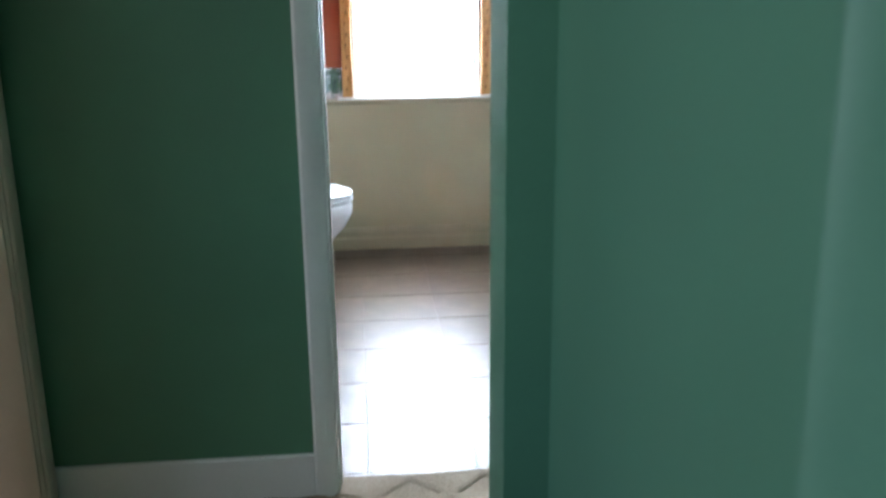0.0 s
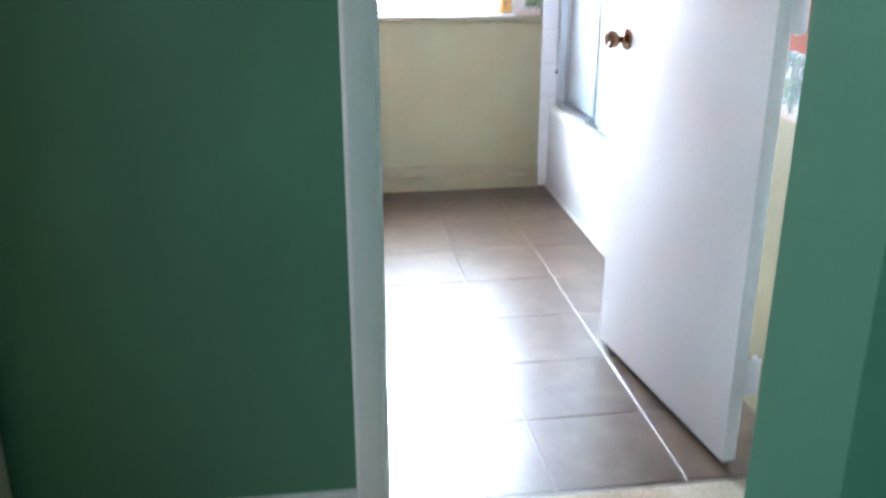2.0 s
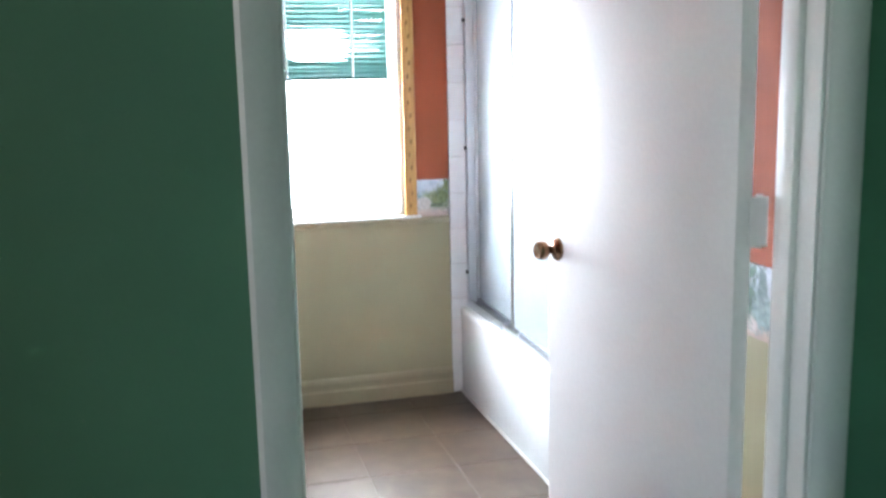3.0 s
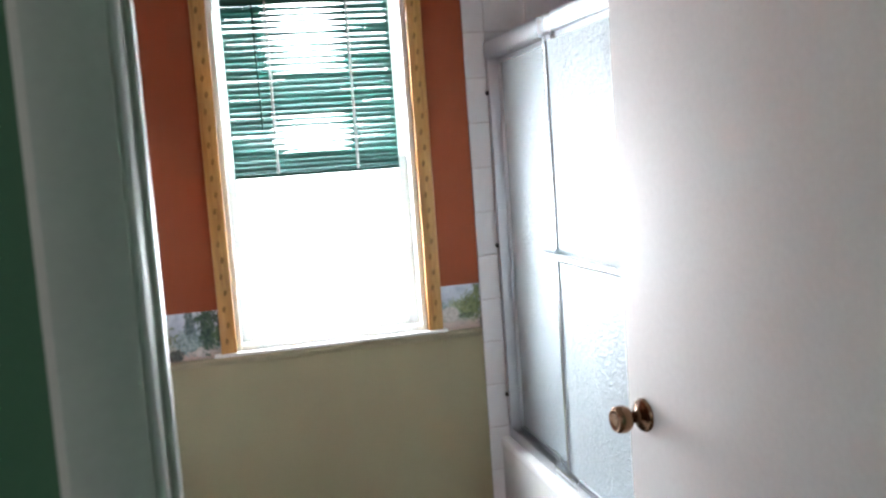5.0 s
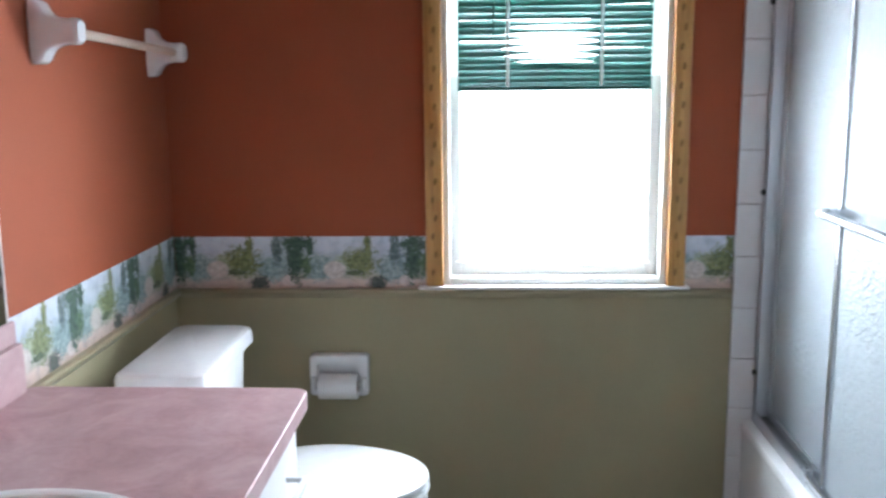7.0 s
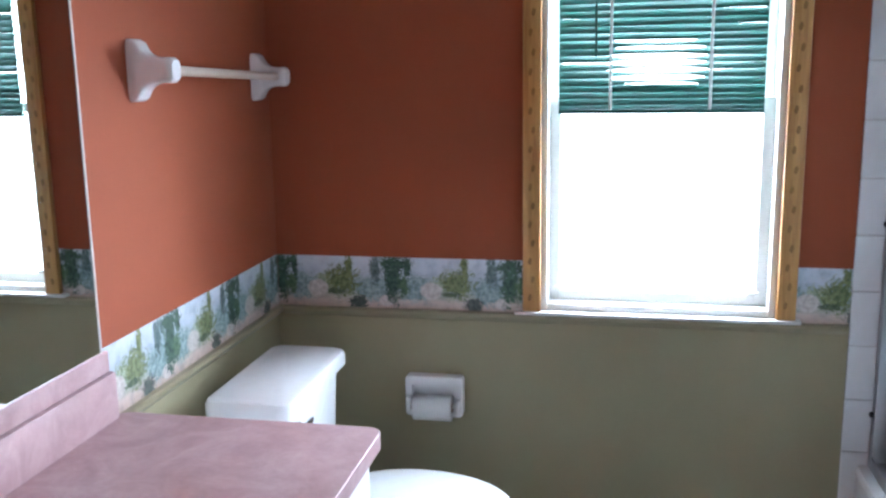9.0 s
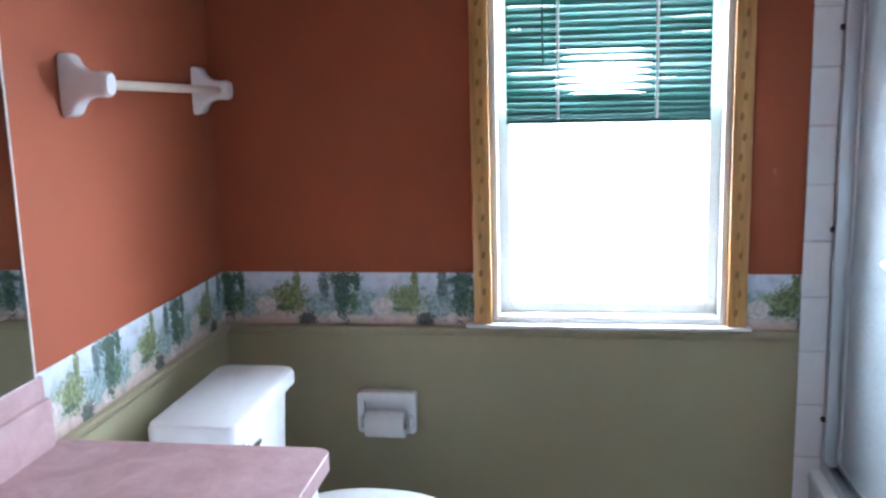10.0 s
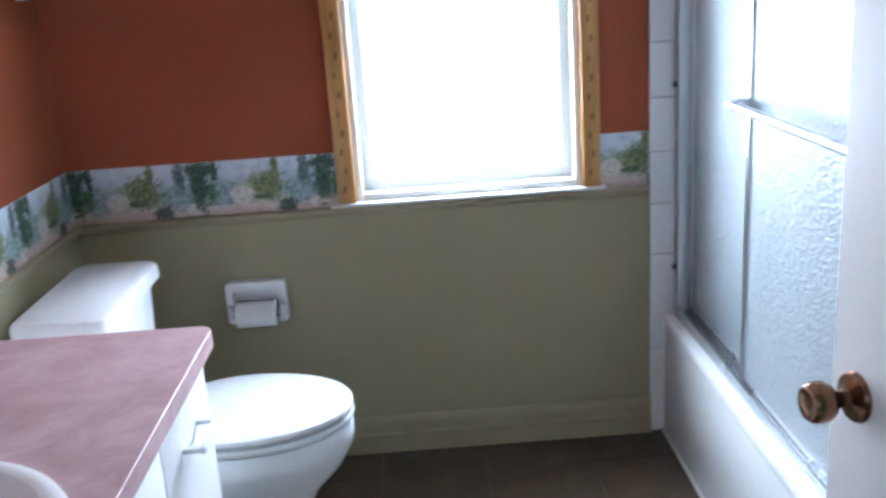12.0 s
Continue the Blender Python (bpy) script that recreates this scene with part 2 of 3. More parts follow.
FLOORTILE, CARPET, OAK = tile_floor_material(), carpet_material(), oak_material()
LAMINATE, BORDER, PEBBLED = laminate_material(), border_material(), pebbled_glass_material()
GLASS, MIRROR = clear_glass_material(), mirror_material()


# ---- mesh helpers ----
def box(bm, x0, y0, z0, x1, y1, z1, bevel=0.0, segs=2):
    v = [bm.verts.new(p) for p in ((x0, y0, z0), (x1, y0, z0), (x1, y1, z0), (x0, y1, z0), (x0, y0, z1), (x1, y0, z1), (x1, y1, z1), (x0, y1, z1))]
    fs = [bm.faces.new([v[i] for i in q]) for q in ((3, 2, 1, 0), (4, 5, 6, 7), (0, 1, 5, 4), (1, 2, 6, 5), (2, 3, 7, 6), (3, 0, 4, 7))]
    if bevel:
        edges = list({e for f in fs for e in f.edges})
        bmesh.ops.bevel(bm, geom=edges, offset=bevel, segments=segs, affect="EDGES", profile=0.5)
    return bm


def one_box(*a, **k):
    return box(bmesh.new(), *a, **k)


def loft(bm, rings, cap0=True, cap1=True):
    rows = [[bm.verts.new(p) for p in r] for r in rings]
    n = len(rows[0])
    for a, b in zip(rows, rows[1:]):
        for i in range(n):
            bm.faces.new((a[i], a[(i + 1) % n], b[(i + 1) % n], b[i]))
    if cap0:
        bm.faces.new(rows[0][::-1])
    if cap1:
        bm.faces.new(rows[-1])
    return bm


def lathe(bm, origin, axis, profile, n=24):
    """Turned shape: profile of (distance along the axis, radius)."""
    q = Vector((0, 0, 1)).rotation_difference(Vector(axis).normalized())
    rings = [[Vector(origin) + q @ Vector((r * math.cos(2 * math.pi * i / n), r * math.sin(2 * math.pi * i / n), d)) for i in range(n)] for d, r in profile]
    return loft(bm, rings)


def rod(bm, a, b, r, n=12):
    d = Vector(b) - Vector(a)
    return lathe(bm, a, d, [(0, r), (d.length, r)], n)


def finish(ob, bm, material, smooth=True):
    bmesh.ops.recalc_face_normals(bm, faces=bm.faces)
    me = bpy.data.meshes.new(ob if isinstance(ob, str) else ob.name)
    bm.to_mesh(me)
    bm.free()
    me.materials.append(material)
    if smooth:
        me.shade_smooth()
        me.set_sharp_from_angle(angle=radians(38))
    return me


def part(name, bm, material, parent, label=""):
    ob = new(name, finish(name, bm, material))
    ob.parent = parent
    return tagged(ob, label)


def setting(name, bm, material, label):
    return tagged(new(name, finish(name, bm, material)), label, kind="structure")


def thing(name, at, label, category, group=""):
    ob = new(name)
    ob.empty_display_size = 0.1
    ob.location = at
    return tagged(ob, label, category, group)


def wpart(name, bm, material, parent, label=""):
    """A part built in world places, hung on a thing that stands elsewhere."""
    ob = part(name, bm, material, parent, label)
    ob.matrix_parent_inverse = parent.matrix_basis.inverted()
    return ob


# ---- shell of the bathroom ----
CEIL = 2.42
RAIL0, RAIL1, BORD1 = 0.736, 0.764, 0.916
WX0, WX1, WZ0, WZ1 = 0.784, 1.417, 0.764, 1.94      # window opening
TILEX, TUBX = 1.606, 1.648                          # edge of the wall tile, face of the tub
FRONT, BACKF = -2.394, -2.290                       # hall side and bathroom side of the door wall
DX0, DX1, DH = 0.710, 1.567, 2.05                   # door opening
ENDY = -1.56                                        # end wall of the tub

def wall_run(name, boxes, material, label):
    bm = bmesh.new()
    for b in boxes:
        box(bm, *b)
    return setting(name, bm, material, label)

def north_boxes(z0, z1, y0, y1):
    out = []
    x0, x1 = -0.12, 2.54
    if z1 <= WZ0 or z0 >= WZ1:
        return [(x0, y0, z0, x1, y1, z1)]
    out = [(x0, y0, z0, WX0, y1, z1), (WX1, y0, z0, x1, y1, z1)]
    return out

wall_run("wall_north_lower", north_boxes(0, RAIL1, 0, 0.14), OLIVE, "olive painted plaster wall below the chair rail")
wall_run("wall_north_upper", north_boxes(RAIL1, WZ1, 0, 0.14) + north_boxes(WZ1, CEIL, 0, 0.14), RUST, "rust red painted plaster wall around the window")
wall_run("wall_west_lower", [(-0.12, FRONT + 0.03, 0, 0, 0, RAIL1)], OLIVE, "olive painted plaster wall behind toilet and vanity")
wall_run("wall_west_upper", [(-0.12, FRONT + 0.03, RAIL1, 0, 0, CEIL)], RUST, "rust red painted plaster wall above the chair rail")
wall_run("wall_east_lower", [(1.69, BACKF, 0, 1.78, ENDY, RAIL1)], OLIVE, "olive painted plaster wall behind the open door")
wall_run("wall_east_upper", [(1.69, BACKF, RAIL1, 1.78, ENDY, CEIL)], RUST, "rust red painted plaster wall behind the open door")
wall_run("wall_tub_end", [(1.78, ENDY - 0.10, 0, 2.54, ENDY, CEIL)], WALLTILE, "white wall closing the foot of the tub")
wall_run("wall_tub_east", [(2.43, ENDY, 0, 2.54, 0, CEIL)], WALLTILE, "white tiled wall along the tub")
wall_run("wall_south_inner", [(0, -2.334, 0, DX0, BACKF, CEIL), (DX1, -2.334, 0, 1.78, BACKF, CEIL), (DX0, -2.334, DH, DX1, BACKF, CEIL)], RUST, "rust red bathroom side of the door wall")
wall_run("wall_south_hall", [(-0.10, FRONT, 0, DX0, -2.336, CEIL), (DX1, FRONT, 0, 2.70, -2.336, CEIL), (DX0, FRONT, DH, DX1, -2.336, CEIL)], GREEN, "green painted hall wall beside the bathroom door")
setting("ceiling", one_box(-0.12, FRONT, CEIL, 2.54, 0.14, CEIL + 0.1), CEILING, "white plaster bathroom ceiling")
setting("ceiling_hall", one_box(-0.12, -6.2, CEIL, 2.70, FRONT, CEIL + 0.1), CEILING, "white plaster hall ceiling")

# ---- hall ----
setting("floor_hall", one_box(-0.12, -6.2, -0.06, 2.70, -2.314, 0.0), CARPET, "beige loop carpet with a raised trellis pattern")
wall_run("wall_hall_stub", [(0.976, -3.452, 0, 2.60, -3.315, CEIL)], GREEN, "green painted end of a short hall wall")
wall_run("wall_hall_east", [(1.040, -6.2, 0, 1.19, -3.452, CEIL)], GREEN, "green painted hall wall")
# upright strip 18 mm proud of the hall wall, in a paler green
setting("strip_hall_east", one_box(1.022, -4.262, 0, 1.041, -4.170, 2.12, 0.004), PALEGREEN, "paler green strip standing proud of the hall wall")
wall_run("wall_hall_branch", [(2.60, -3.452, 0, 2.70, FRONT, CEIL)], GREEN, "green painted end of the side hall")
LX, LY0, LY1, LH = -0.018, -3.28, -2.482, 2.05
# the opening from y -5.0 to -3.7 is added unseen, for the hall lamp
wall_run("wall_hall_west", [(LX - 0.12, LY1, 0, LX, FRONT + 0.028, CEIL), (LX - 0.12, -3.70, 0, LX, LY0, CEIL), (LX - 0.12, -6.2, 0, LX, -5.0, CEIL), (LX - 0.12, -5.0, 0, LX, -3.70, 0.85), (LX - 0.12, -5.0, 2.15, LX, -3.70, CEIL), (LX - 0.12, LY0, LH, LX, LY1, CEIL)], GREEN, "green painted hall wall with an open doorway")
wall_run("wall_hall_rear", [(-0.17, -6.3, 0, 1.2, -6.2, CEIL)], GREEN, "green painted wall at the end of the hall")

# side room, seen only through its doorway
setting("floor_side_room", one_box(-2.6, -3.6, -0.06, -0.12, -2.2, -0.002), surface("worn_wood_floor", (0.30, 0.15, 0.07), 0.4, 0.2, 40, 5, 0.1), "brown wooden floor of the room beside the hall")
wall_run("wall_side_room", [(-2.6, -2.2, 0, -0.12, -2.1, CEIL), (-2.6, -3.69, 0, -0.17, -3.6, CEIL), (-2.7, -3.69, 0, -2.6, -3.5, CEIL), (-2.7, -2.4, 0, -2.6, -2.1, CEIL), (-2.7, -3.5, 0, -2.6, -2.4, 0.8), (-2.7, -3.5, 2.1, -2.6, -2.4, CEIL)],
         CREAM, "cream painted walls of the room beside the hall")
setting("ceiling_side_room", one_box(-2.7, -3.69, CEIL, -0.12, -2.1, CEIL + 0.1), CEILING, "white plaster ceiling of the side room")

def profile_strip(bm, a, b, normal, prof):
    """A moulding from a to b (level or upright): prof holds (out from the wall, across) pairs."""
    a, b, nrm = Vector(a), Vector(b), Vector(normal)
    across = nrm.cross((b - a).normalized())
    rings = [[p + nrm * o + across * s for o, s in prof] for p in (a, b)]
    return loft(bm, rings)

def baseboard(name, a, b, normal, h, material, label):
    prof = [(0, 0), (0.020, 0), (0.020, h * 0.52), (0.013, h * 0.56), (0.013, h * 0.76), (0.016, h * 0.79), (0.016, h * 0.86), (0.008, h * 0.97), (0.003, h), (0, h)]
    n = Vector(normal)
    d = (Vector(b) - Vector(a)).normalized()
    if n.cross(d).z < 0:
        a, b = b, a
    return setting(name, profile_strip(bmesh.new(), a, b, normal, prof), material, label)

def flat_board(name, a, b, normal, h, material, label):
    n = Vector(normal)
    d = (Vector(b) - Vector(a)).normalized()
    if n.cross(d).z < 0:
        a, b = b, a
    return setting(name, profile_strip(bmesh.new(), a, b, normal, [(0, 0), (0.014, 0), (0.014, h - 0.004), (0.010, h), (0, h)]), material, label)

flat_board("baseboard_hall", (LX, FRONT, 0), (0.648, FRONT, 0), (0, -1, 0), 0.122, TRIM, "white painted hall baseboard")
flat_board("baseboard_hall_branch", (1.658, FRONT, 0), (2.60, FRONT, 0), (0, -1, 0), 0.122, TRIM, "white painted hall baseboard")
baseboard("baseboard_north", (0, 0, 0), (TILEX, 0, 0), (0, -1, 0), 0.112, OLIVETRIM, "olive painted moulded baseboard")
baseboard("baseboard_west", (0, -0.014, 0), (0, -0.90, 0), (1, 0, 0), 0.112, OLIVETRIM, "olive painted moulded baseboard")

# bathroom door frame: jambs, stops and casings on both faces
def casing(name, x0, x1, y, out, z1, material, label):
    bm = bmesh.new()
    s = 1 if out > 0 else -1
    w = x1 - x0
    rings = []
    for z in (0, z1):
        rings.append([(x0, y, z), (x0, y + s * 0.010, z), (x0 + w * 0.12, y + s * 0.016, z), (x0 + w * 0.75, y + s * 0.016, z), (x0 + w * 0.88, y + s * 0.011, z), (x1, y + s * 0.009, z), (x1, y, z)])
    return setting(name, loft(bm, rings), material, label)

casing("trim_door_west", 0.649, DX0 - 0.003, FRONT, -1, DH + 0.07, TRIM, "white painted bathroom door casing")
casing("trim_door_east", DX1 + 0.075, DX1 + 0.003, FRONT, -1, DH + 0.07, TRIM, "white painted bathroom door casing")
setting("trim_door_head", one_box(DX0 - 0.003, FRONT - 0.016, DH + 0.002, DX1 + 0.003, FRONT, DH + 0.07, 0.003), TRIM, "white painted bathroom door head casing")
casing("trim_door_inner_west", 0.649, DX0 - 0.003, BACKF, 1, DH + 0.07, TRIM, "white painted bathroom door casing")
casing("trim_door_inner_east", DX1 + 0.075, DX1 + 0.003, BACKF, 1, DH + 0.07, TRIM, "white painted bathroom door casing")
bm = bmesh.new()
box(bm, DX0 - 0.004, FRONT - 0.004, 0, DX0 + 0.003, BACKF + 0.004, DH, 0.002)
box(bm, DX1 - 0.006, FRONT - 0.004, 0, DX1 + 0.002, BACKF + 0.004, DH, 0.002)
box(bm, DX0 + 0.006, FRONT - 0.004, DH - 0.018, DX1 - 0.006, BACKF + 0.004, DH, 0.002)
box(bm, DX0 + 0.003, -2.352, 0, DX0 + 0.009, -2.318, DH - 0.018, 0.002)
box(bm, DX1 - 0.020, -2.352, 0, DX1 - 0.006, -2.318, DH - 0.018, 0.002)
setting("trim_door_jamb", bm, TRIM, "white painted door jamb with stops")

# side doorway: jamb and wide casing
bm = bmesh.new()
box(bm, LX - 0.12, LY1 - 0.016, 0, LX + 0.004, LY1 + 0.002, LH, 0.002)
box(bm, LX - 0.12, LY0 - 0.002, 0, LX + 0.004, LY0 + 0.016, LH, 0.002)
setting("trim_side_jamb", bm, CREAM, "cream painted jamb of the side doorway")
for nm, y0, y1 in (("trim_side_north", LY1 - 0.006, -2.410), ("trim_side_south", LY0 - 0.075, LY0 + 0.008)):
    bm = bmesh.new()
    box(bm, LX, y0, 0, LX + 0.012, y1, LH + 0.07, 0.003)
    box(bm, LX + 0.010, y0 + 0.012, 0, LX + 0.019, y1 - 0.010, LH + 0.07, 0.004)
    setting(nm, bm, CREAM, "cream painted casing of the side doorway")
setting("trim_side_head", one_box(LX, LY0 + 0.010, LH, LX + 0.015, LY1 - 0.010, LH + 0.07, 0.003), CREAM, "cream painted head casing of the side doorway")

# chair rail with a rounded nose, and the printed border above it
RAILPROF = [(0, 0), (0.006, 0), (0.010, 0.006), (0.016, 0.010), (0.021, 0.018), (0.021, 0.024), (0.016, 0.028), (0, 0.028)]
setting("trim_rail_north", profile_strip(bmesh.new(), (TILEX - 0.004, 0, RAIL0), (0, 0, RAIL0), (0, -1, 0), RAILPROF) if Vector((0, -1, 0)).cross(Vector((-1, 0, 0))).z > 0 else profile_strip(bmesh.new(), (0, 0, RAIL0), (TILEX - 0.004, 0, RAIL0), (0, -1, 0), RAILPROF), OLIVETRIM, "olive brown painted wooden chair rail")
setting("trim_rail_west", profile_strip(bmesh.new(), (0, -0.905, RAIL0), (0, -0.021, RAIL0), (1, 0, 0), RAILPROF) if Vector((1, 0, 0)).cross(Vector((0, 1, 0))).z > 0 else profile_strip(bmesh.new(), (0, -0.021, RAIL0), (0, -0.905, RAIL0), (1, 0, 0), RAILPROF), OLIVETRIM, "olive brown painted wooden chair rail")
setting("trim_border_north", one_box(0.0025, -0.002, RAIL1 - 0.003, 0.734, 0.0, BORD1), BORDER, "wallpaper border printed with jungle foliage")
setting("trim_border_north_east", one_box(1.467, -0.002, RAIL1 - 0.003, TILEX, 0.0, BORD1), BORDER, "wallpaper border printed with jungle foliage")
setting("trim_border_west", one_box(0.0, -0.955, RAIL1 - 0.003, 0.002, -0.0025, BORD1), BORDER, "wallpaper border printed with jungle foliage")
setting("trim_border_east", one_box(1.688, BACKF, RAIL1 - 0.003, 1.69, ENDY, BORD1), BORDER, "wallpaper border printed with jungle foliage")

# ---- window ----
win = tagged(new("window_1"), "white vinyl sash window with golden oak side casings", kind="structure")
win.location = (1.09, 0, WZ0)
for x0, x1 in ((0.734, WX0), (WX1, 1.467)):
    c = wpart("casing", one_box(x0, -0.019, RAIL1, x1, 0.0, WZ1 + 0.045, 0.004), OAK, win, "golden oak side casing with dark stencilled marks")
    z = RAIL1 + 0.05
    k = 0
    while z < WZ1:
        b2 = bmesh.new()
        cx = (x0 + x1) / 2 + (0.004 if k % 2 else -0.004)
        loft(b2, [[(cx + 0.0055 * math.cos(a) * (1 + 0.25 * math.sin(2 * a)), y, z + 0.011 * math.sin(a)) for a in [i * math.pi / 5 for i in range(10)]] for y in (-0.018, -0.0198)])
        part("stencil_mark", b2, INLAY, c)
        z += 0.052
        k += 1
wpart("head_casing", one_box(WX0, -0.019, WZ1, WX1, 0.0, WZ1 + 0.045, 0.004), OAK, win, "golden oak head casing")
wpart("sill", one_box(0.712, -0.030, RAIL1 + 0.0005, 1.480, 0.145, RAIL1 + 0.010, 0.003), TRIM, win, "pale painted window stool")
def frame_ring(x0, x1, z0, z1, w, y0, y1):
    bm = bmesh.new()
    box(bm, x0, y0, z0, x0 + w, y1, z1, 0.003)
    box(bm, x1 - w, y0, z0, x1, y1, z1, 0.003)
    box(bm, x0 + w, y0, z0, x1 - w, y1, z0 + w, 0.003)
    box(bm, x0 + w, y0, z1 - w, x1 - w, y1, z1, 0.003)
    return bm
wpart("frame", frame_ring(WX0, WX1, WZ0 + 0.011, WZ1, 0.018, 0.004, 0.13), VINYL, win)
wpart("lower_sash", frame_ring(WX0 + 0.019, WX1 - 0.019, WZ0 + 0.029, 1.365, 0.030, 0.055, 0.085), VINYL, win)
wpart("upper_sash", frame_ring(WX0 + 0.019, WX1 - 0.019, 1.335, WZ1 - 0.019, 0.030, 0.088, 0.118), VINYL, win)
for nm, z0, z1, y in (("pane", WZ0 + 0.06, 1.335, 0.069), ("pane", 1.366, WZ1 - 0.05, 0.102)):
    p = wpart(nm, one_box(WX0 + 0.05, y, z0, WX1 - 0.05, y + 0.004, z1), GLASS, win)
    p.visible_shadow = False
for x in (WX0 + 0.045, WX1 - 0.06):
    wpart("tilt_latch", one_box(x - 0.012, 0.046, WZ0 + 0.058, x + 0.022, 0.056, WZ0 + 0.070, 0.003), VINYL, win)

# ---- blind ----
blind = thing("window_blind", (1.0965, 0.03, 1.32), "dark green slatted blind lowered halfway over the window", "blind")
BX0, BX1, BZ0, BZ1 = 0.828, 1.365, 1.323, 1.90
wpart("headrail", one_box(BX0, 0.010, BZ1 - 0.022, BX1, 0.042, BZ1, 0.003), SLAT, blind)
wpart("bottom_rail", one_box(BX0, 0.014, BZ0, BX1, 0.036, BZ0 + 0.013, 0.003), SLAT, blind)
def slat_mesh(open_mid):
    """A curved slat, tilted nearly shut; open_mid: how far it is bent open between the ladders."""
    bm = bmesh.new()
    n, half = 5, (BX1 - BX0) / 2
    stations = [-half, -0.15, -0.11, -0.06, 0.0, 0.05, 0.09, 0.12, half]
    bend = [0, 0, 0.6, 1, 1, 1, 0.6, 0.15, 0]
    rings = []
    for x, k in zip(stations, bend):
        tilt = radians(55 - 44 * open_mid * k)
        top, bot = [], []
        for i in range(n + 1):
            u = -0.0125 + 0.025 * i / n
            c = 0.0022 * (1 - (u / 0.0125) ** 2)
            y, z = u * math.cos(tilt) - c * math.sin(tilt), u * math.sin(tilt) + c * math.cos(tilt)
            top.append((x, y, z + 0.0004))
            bot.append((x, y, z - 0.0004))
        rings.append(top + bot[::-1])
    return loft(bm, rings)
slat_plain = finish("slat", slat_mesh(0.0), SLAT)
slat_half = finish("slat", slat_mesh(0.55), SLAT)
slat_open = finish("slat", slat_mesh(0.82), SLAT)
rng = random.Random(4)
def add_slat(me, z, tilt, roll):
    o = new("slat", me)
    o.parent = blind
    o.matrix_basis = Matrix.Translation((0, -0.005, z - 1.32)) @ pose(0, 0, 0, tilt, roll, 0)
z = BZ0 + 0.018
for i in range(4):
    add_slat(slat_plain, z, rng.uniform(-6, 2), rng.uniform(-0.4, 0.4))
    z += 0.0165
z -= 0.0170
while z < BZ1 - 0.03:
    z += 0.0195
    me = slat_open if 1.40 < z < 1.47 else slat_half if z < 1.51 or z > 1.66 else slat_plain
    add_slat(me, z, rng.uniform(-6, 4), rng.uniform(-0.35, 0.35))
for x in (0.967, 1.226):
    for y in (0.0125, 0.0375):
        wpart("ladder_cord", rod(bmesh.new(), (x, y, BZ0 + 0.012), (x, y, BZ1 - 0.02), 0.0038, 6), CORD, blind)
wpart("tilt_wand", rod(bmesh.new(), (0.925, 0.006, BZ1 - 0.015), (0.928, 0.004, 1.475), 0.0035, 8), SLAT, blind)

# ---- shower: tub, tiles, sliding doors ----
tub = thing("bathtub", (2.02, ENDY / 2, 0), "white enamelled bathtub with a plain apron", "bathtub")
TY0 = ENDY + 0.004
wpart("apron", one_box(TUBX, TY0, 0, TUBX + 0.05, -0.004, 0.352, 0.006), TUBWHITE, tub)
bm = bmesh.new()
def rrect(x0, y0, x1, y1, r, z, n=6):
    pts = []
    for cx, cy, a0 in ((x1 - r, y1 - r, 0), (x0 + r, y1 - r, 90), (x0 + r, y0 + r, 180), (x1 - r, y0 + r, 270)):
        for i in range(n + 1):
            a = radians(a0 + 90 * i / n)
            pts.append((cx + r * math.cos(a), cy + r * math.sin(a), z))
    return pts
TXE = 2.425
loft(bm, [rrect(TUBX - 0.004, TY0, TXE, -0.004, 0.012, 0.345), rrect(TUBX - 0.006, TY0, TXE, -0.004, 0.014, 0.36), rrect(TUBX, TY0 + 0.004, TXE - 0.004, -0.008, 0.016, 0.372),
          rrect(TUBX + 0.085, TY0 + 0.09, TXE - 0.06, -0.09, 0.10, 0.372), rrect(TUBX + 0.10, TY0 + 0.10, TXE - 0.075, -0.10, 0.10, 0.36), rrect(TUBX + 0.16, TY0 + 0.18, TXE - 0.13, -0.25, 0.12, 0.06)], cap0=False)
wpart("basin", bm, TUBWHITE, tub)
wpart("caulk_bead", one_box(TUBX - 0.010, TY0, 0, TUBX, -0.004, 0.010, 0.004), CAULK, tub)

GX = TUBX + 0.040
sd = thing("shower_door", (GX + 0.02, ENDY / 2, 0.372), "sliding shower doors of pebbled glass in aluminium frame", "shower door")
SZ0, SZ1 = 0.372, 1.675
wpart("bottom_track", one_box(GX - 0.012, TY0 + 0.005, SZ0 - 0.001, GX + 0.052, -0.009, SZ0 + 0.020, 0.004), ALUMINIUM, sd)
wpart("track_lip", one_box(GX - 0.012, TY0 + 0.035, SZ0 + 0.018, GX - 0.007, -0.035, SZ0 + 0.036, 0.002), ALUMINIUM, sd)
bm = bmesh.new()
box(bm, GX - 0.016, TY0 + 0.005, SZ1 - 0.010, GX + 0.056, -0.009, SZ1 + 0.045, 0.010, 3)
wpart("header_rail", bm, ALUMINIUM, sd, "rounded aluminium header rail")
for y0, y1 in ((-0.034, -0.009), (TY0 + 0.005, TY0 + 0.030)):
    wpart("wall_channel", one_box(GX - 0.010, y0, SZ0 + 0.018, GX + 0.050, y1, SZ1 - 0.009, 0.003), ALUMINIUM, sd)
for z in (0.522, 1.040, 1.552):
    wpart("bumper", lathe(bmesh.new(), (GX - 0.010, -0.020, z), (-1, 0, 0), [(0, 0.008), (0.006, 0.008), (0.010, 0.005)], 10), RUBBER, sd, "black rubber bumper")
